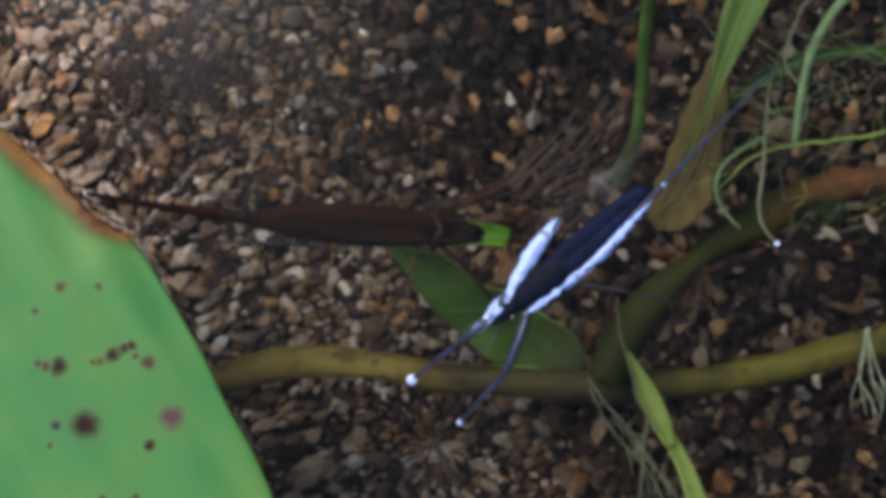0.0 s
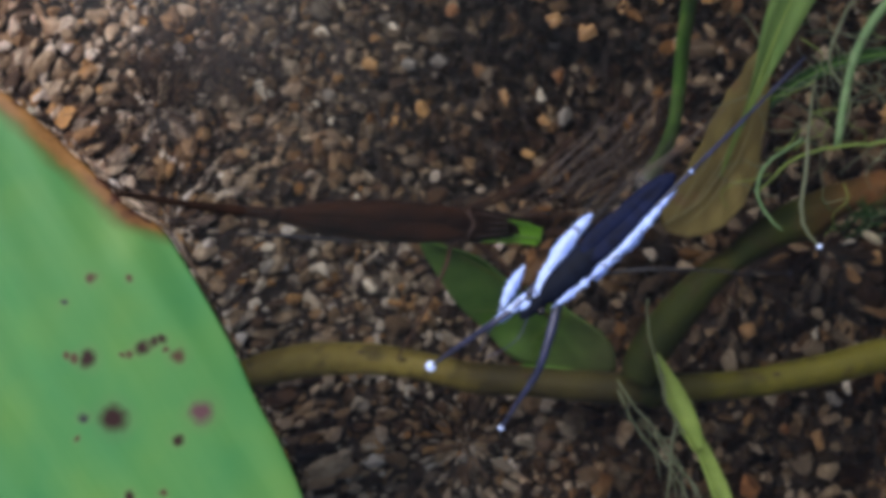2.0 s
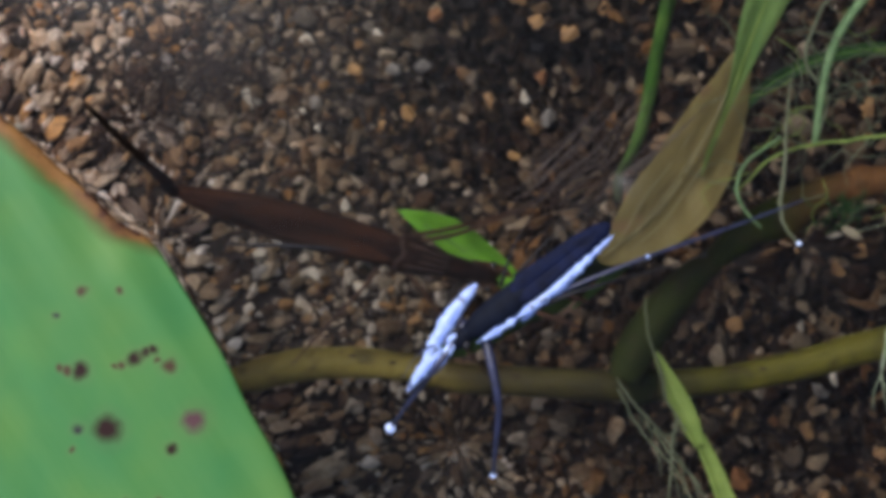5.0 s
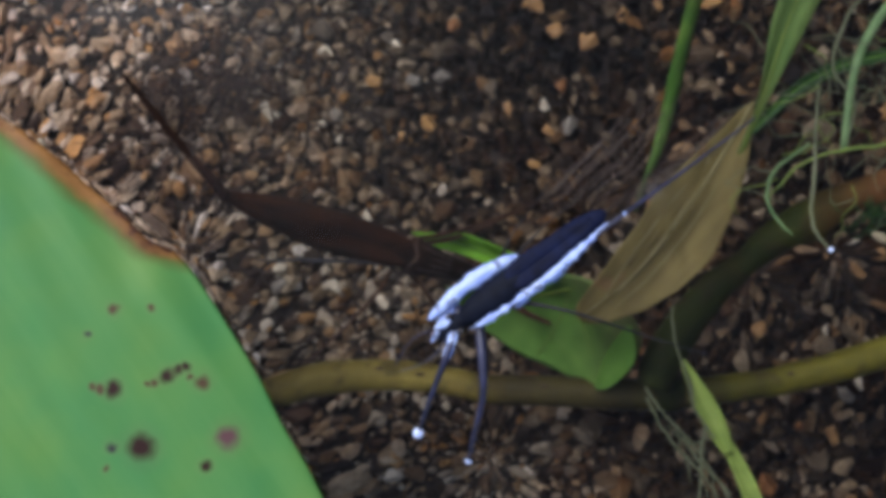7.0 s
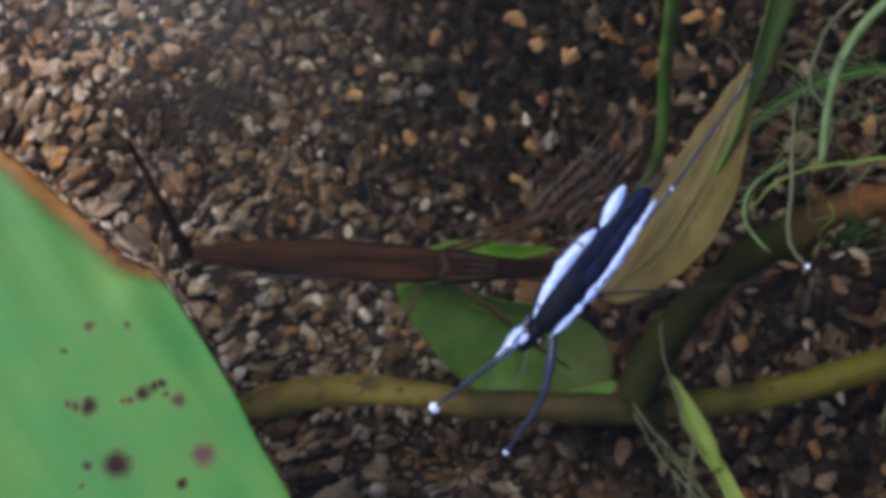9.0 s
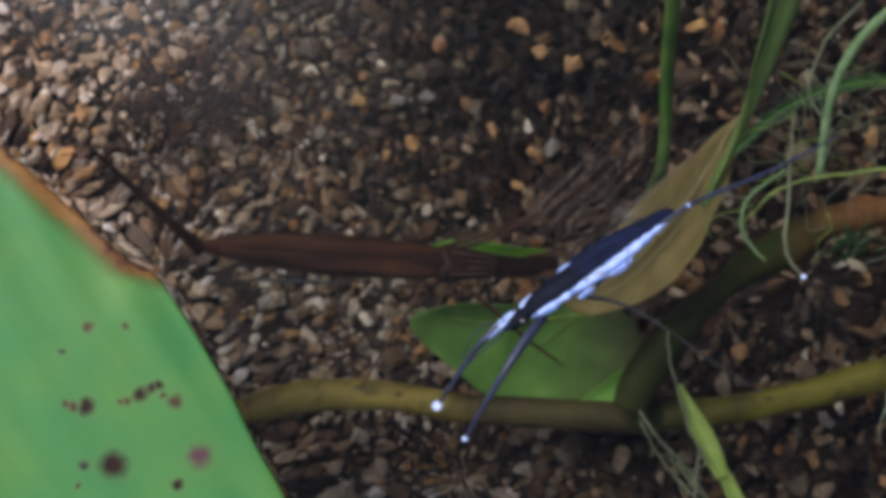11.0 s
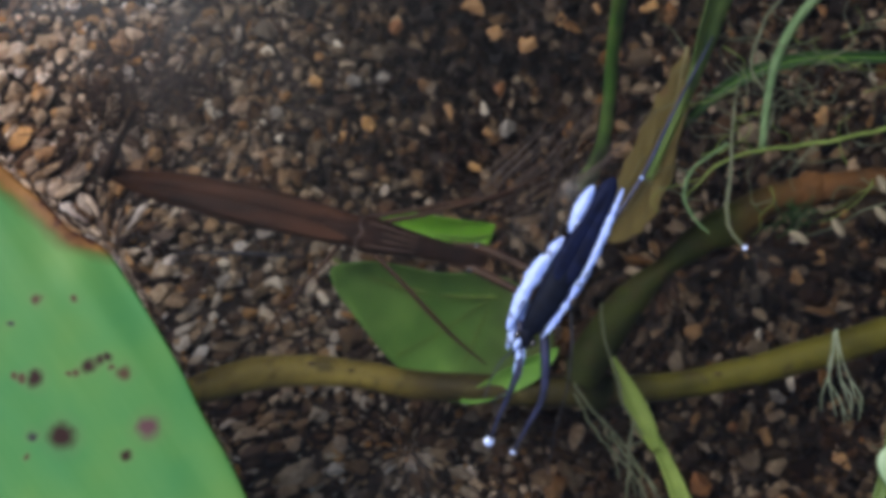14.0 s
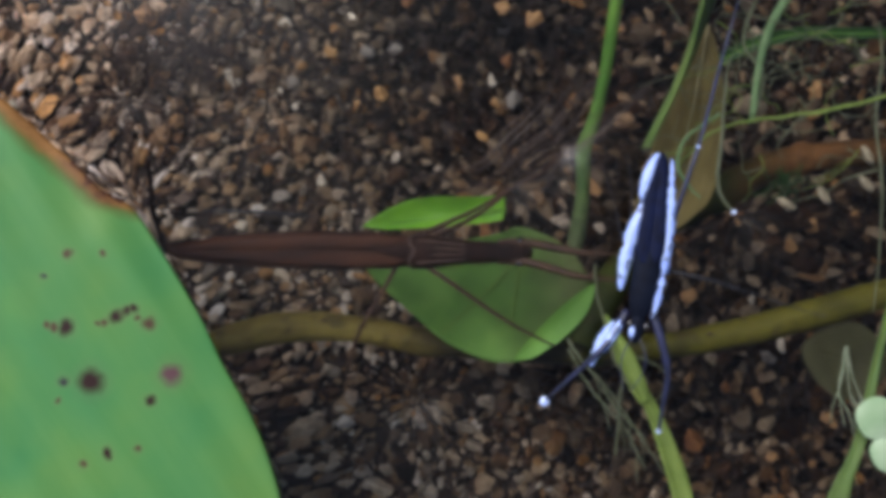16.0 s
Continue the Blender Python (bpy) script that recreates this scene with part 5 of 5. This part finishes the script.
    turns(strider_legs["hind_right"], [(0.0, -176), (0.5, -176), (1.0, -177), (1.5, -174), (2.0, -177), (2.5, -193), (3.0, -198), (5.5, -195), (6.0, -194), (6.5, -189), (7.0, -179), (7.5, -193), (8.0, -205), (8.5, -183), (11.0, -178), (11.5, -180), (12.0, -191), (12.5, -192), (13.0, -195), (13.5, -179), (14.0, -183), (14.5, -183), (15.0, -182), (15.5, -188), (16.0, -190)])
    walk(scorpion_thing, [
        (0, pose(-0.00493, 0.00185, -0.01300, 0, 48.4, -3.2)),
        (0.5, pose(-0.00457, 0.00211, -0.01300, 0, 47.2, -1.8)),
        (1, pose(-0.00443, 0.00217, -0.01300, 0, 47.4, -1.9)),
        (1.5, pose(-0.00406, 0.00194, -0.01300, 0, 47.2, -4.4)),
        (2, pose(-0.00494, 0.00186, -0.01300, 0, 47.2, -1.2)),
        (2.5, pose(-0.00492, 0.00187, -0.01300, 0, 46.9, -3.5)),
        (3, pose(-0.00444, 0.00176, -0.01300, 0, 49.7, -3.1)),
        (5.5, pose(-0.01065, 0.00123, -0.01300, 0, 30.7, -19.1)),
        (6, pose(-0.00999, 0.00309, -0.01300, 0, 39.7, -20.5)),
        (6.5, pose(-0.00980, 0.00181, -0.01300, 0, 40.3, -17.7)),
        (7, pose(-0.01040, 0.00202, -0.01300, 0, 46.6, -19.7)),
        (7.5, pose(-0.00788, 0.00202, -0.01300, 0, 30.6, -19.1)),
        (8, pose(-0.00866, 0.00119, -0.01300, 0, 25.6, -6.6)),
        (8.5, pose(-0.00801, 0.00125, -0.01300, 0, 21.6, -5.1)),
        (11, pose(-0.00726, 0.00214, -0.01300, 0, 26.4, -5.3)),
        (11.5, pose(-0.00720, 0.00193, -0.01300, 0, 26.4, -7.1)),
        (12, pose(-0.00723, 0.00259, -0.01300, 0, 24.8, -12.9)),
        (12.5, pose(-0.00725, 0.00557, -0.01300, 0, 22.4, -23.1)),
        (13, pose(-0.00968, 0.00394, -0.01300, 0, 4.7, -16.0)),
        (13.5, pose(-0.00886, 0.00435, -0.01300, 0, 10.0, -15.0)),
        (14, pose(-0.01019, 0.00362, -0.01300, 0, 5.0, -14.9)),
        (14.5, pose(-0.01069, 0.00193, -0.01300, 0, 4.5, -9.8)),
        (15, pose(-0.00808, -0.00133, -0.01300, 0, 2.5, -4.3)),
        (15.5, pose(-0.00727, -0.00208, -0.01300, 0, 2.9, -3.2)),
        (16, pose(-0.00692, -0.00269, -0.01300, 0, 3.5, -1.4)),
    ])
    walk(submerged_thing, [(t, pose(x * MM, y * MM, -0.023, roll, pitch, yaw)) for t, x, y, roll, pitch, yaw in [
        (0, 5.9, -2.6, 60, 0, -30), (2, 5.9, -2.6, 60, 0, -30), (3, 6.2, -2.2, 56, 0, -24), (5.5, 5.6, -3.2, 74, 0, 36), (6, 0.3, -0.2, 44, -66, 8), (6.5, 0.9, 0.0, 38, -66, 2), (7, 2.2, 0.5, 34, -48, 0), (7.5, 5.8, -2.0, 56, 0, -26),
        (8, 5.8, -2.6, 60, 0, -32), (8.5, 5.2, -1.4, 45, 0, -26), (11, 6.0, 0.5, 24, 0, -2), (11.5, 6.0, 0.5, 24, 0, -4), (12.5, 4.0, 1.0, 24, 0, -14), (13.5, 3.6, 1.0, 20, 0, -14),
        (14.5, 4.0, 1.0, 14, 0, -10), (15, 4.6, 1.0, 6, 0, -5), (15.5, 5.0, 1.0, 0, 0, -2), (16, 5.0, 1.0, 0, 0, 0)]])
    walk(upper_thing, [(t, pose(x * MM, y * MM, -0.0216, roll, 0, yaw)) for t, x, y, roll, yaw in [
        (0, -1.1, 2.0, 40, -8), (2, -1.1, 2.0, 40, -8), (3, -0.6, 1.4, 62, -8), (5.5, 0.2, 0.3, 8, -44), (6, -0.6, 1.0, 35, -44), (6.5, 0.3, 0.8, 38, -36), (7, -0.2, 1.0, 55, -24), (7.5, 0.8, 1.6, 10, -12), (8.5, 0.8, 1.5, 10, -8),
        (11, 0.5, 2.3, 25, -8), (12, 0.4, 2.4, 15, -8), (14, -0.4, 2.5, 15, -8), (14.5, -0.2, 2.3, 15, -6), (15, 0.4, 0.8, 5, -1), (15.5, 0.5, 0.5, 0, 0), (16, 0.5, 0.5, 0, 0)]])
    walk(stalk_thing, [(t, pose(0.0171, 0.020, -0.015, dip, 0, 0.79 * a)) for t, dip, a in [(0, 43, 25.5), (0.5, 44, 28.1), (1, 43, 25.8), (1.5, 42, 25.7), (2, 44, 26.8), (2.5, 44, 25.3), (3, 44, 22.0), (5.5, 35, 8.4), (6, 34, 6.5), (6.5, 36, 8.3), (7, 36, 7.4), (7.5, 33, 12.6), (8, 40, 21.8), (8.5, 47, 30.6), (11, 43, 28.7), (11.5, 42, 28.2), (12, 37, 21.5), (12.5, 32, 15.0), (13, 30, 10.9), (13.5, 38, 17.3), (14, 44, 22.6), (14.5, 46, 27.2), (15, 27, 11.9), (15.5, 12, 2.0), (16, 7, 1.9)]])
    drawn = {6.5: (-0.0022, -0.0026), 7: (-0.0022, -0.0044), 7.5: (-0.0006, -0.0012), 11: (-0.0010, -0.0036), 11.5: (-0.0010, -0.0036), 15.5: (0.0008, 0), 16: (0.0012, 0)}
    walk(withered_thing, [(t, pose(0.023 + drawn.get(t, (0, 0))[0], 0.0164 + drawn.get(t, (0, 0))[1], -0.009, roll, pitch, yaw)) for t, roll, pitch, yaw in [(0, 50, 47.4, -111.8), (0.5, 50, 49.2, -109.9), (1, 50, 49.1, -110.6), (1.5, 50, 48.9, -109.6), (2, 40, 42.3, -116.2), (2.5, 30, 40.3, -117.9), (3, 30, 36.8, -118.6), (5.5, 15, 7.3, -126.5), (6, 10, 2.1, -128.0), (6.5, 5, 1.4, -129.3), (7, 0, 1.3, -130.8), (7.5, 15, 24.2, -120.9), (8, 45, 44.6, -110.0), (8.5, 35, 2.0, -124.5), (11, 25, 20.0, -134.0), (11.5, 25, 20.0, -135.0), (12, 40, 57.6, -106.7), (12.5, 30, 50.0, -111.8), (13, 35, 53.1, -114.7), (13.5, 50, 48.0, -117.5), (14, 55, 42.0, -118.5), (14.5, 55, 37.0, -115.5), (15, 20, 38.9, -108.6), (15.5, 0, 29.9, -110.5), (16, 0, 16.9, -109.0)]])
    lengthwise = Vector((5.2, 16.4, 8.7)).normalized()
    walk(grass_thing, [(t, Matrix.Translation(Vector(GRASS_AT) * MM + Vector((x * MM, 0, 0))) @ Matrix.Rotation(radians(turn), 4, lengthwise)) for t, x, turn in [
        (0, 0, 0), (6.5, 0, 0), (7, 0.3, 10), (8, 0.6, 28), (8.5, 0.9, 40), (13, 0.9, 38), (14.5, 1.0, 50), (15, 1.1, 55), (16, 1.3, 62)]])
    walk(bundle_thing, [(t, pose(x * MM, y * MM, 0)) for t, x, y in [(0, 0, 0), (14.5, 0, 0), (15, 1.0, -2.0), (15.5, 1.8, -3.6), (16, 2.2, -4.6)]])
    walk(strand_thing, [(t, pose(x * MM, 0, 0)) for t, x in [(0, -4.21), (0.5, -3.97), (1, -4.54), (2, -4.66), (3, -4.62), (5.5, -3.48), (6.5, -4.38), (7.5, -3.31), (8.5, -3.21), (11, -2.22), (12, -3.6), (13, -2.6), (14, -3.26), (15, -4.9), (15.5, -4.67), (16, -3.58)]])
    # the curled rootlet swings out from behind the strand
    x, y, z = curl_part.location
    walk(curl_part, [(t, pose(x, y, z, 0, 0, a)) for t, a in [(0, -78), (8.5, -78), (12, -70), (14, -60), (15, -25), (15.5, 0), (16, 0)]])
    walk(dull_thing, [(t, pose(x * MM, y * MM, -0.006, 0, 0, a)) for t, x, y, a in [(0, 46, -6, 20), (14.5, 46, -6, 20), (15, 41.5, -8, 12), (15.5, 37, -10.5, 4), (16, 35.2, -11.8, 0)]])
    x, y, z = siphon_part.location
    walk(siphon_part, [(t, pose(x, y, z, 0, pitch, yaw)) for t, pitch, yaw in [(0, 34.6, 173.9), (0.5, 34.8, 178.0), (1, 35.2, 175.7), (1.5, 34.6, 179.3), (2, 32.4, 173.7), (2.5, 30.1, 172.7), (3, 36.9, 168.6), (5.5, -30.3, 148.9), (6, 2.8, 139.4), (6.5, 14.4, 138.1), (7, 29.6, 142.8), (7.5, -2.2, 151.1), (8, -19.1, 129.5), (8.5, -29.5, 128.3), (11, -3.1, 145.2), (11.5, -12.3, 145.2), (12, -30.9, 138.8), (12.5, -58.3, 135.8), (13, -63.8, 83.7), (13.5, -55.7, 116.3), (14, -62.2, 68.5), (14.5, -51.2, 87.1), (15, -68.5, 103.3), (15.5, -56.5, 97.0), (16, -51.7, 97.9)]])


motions()
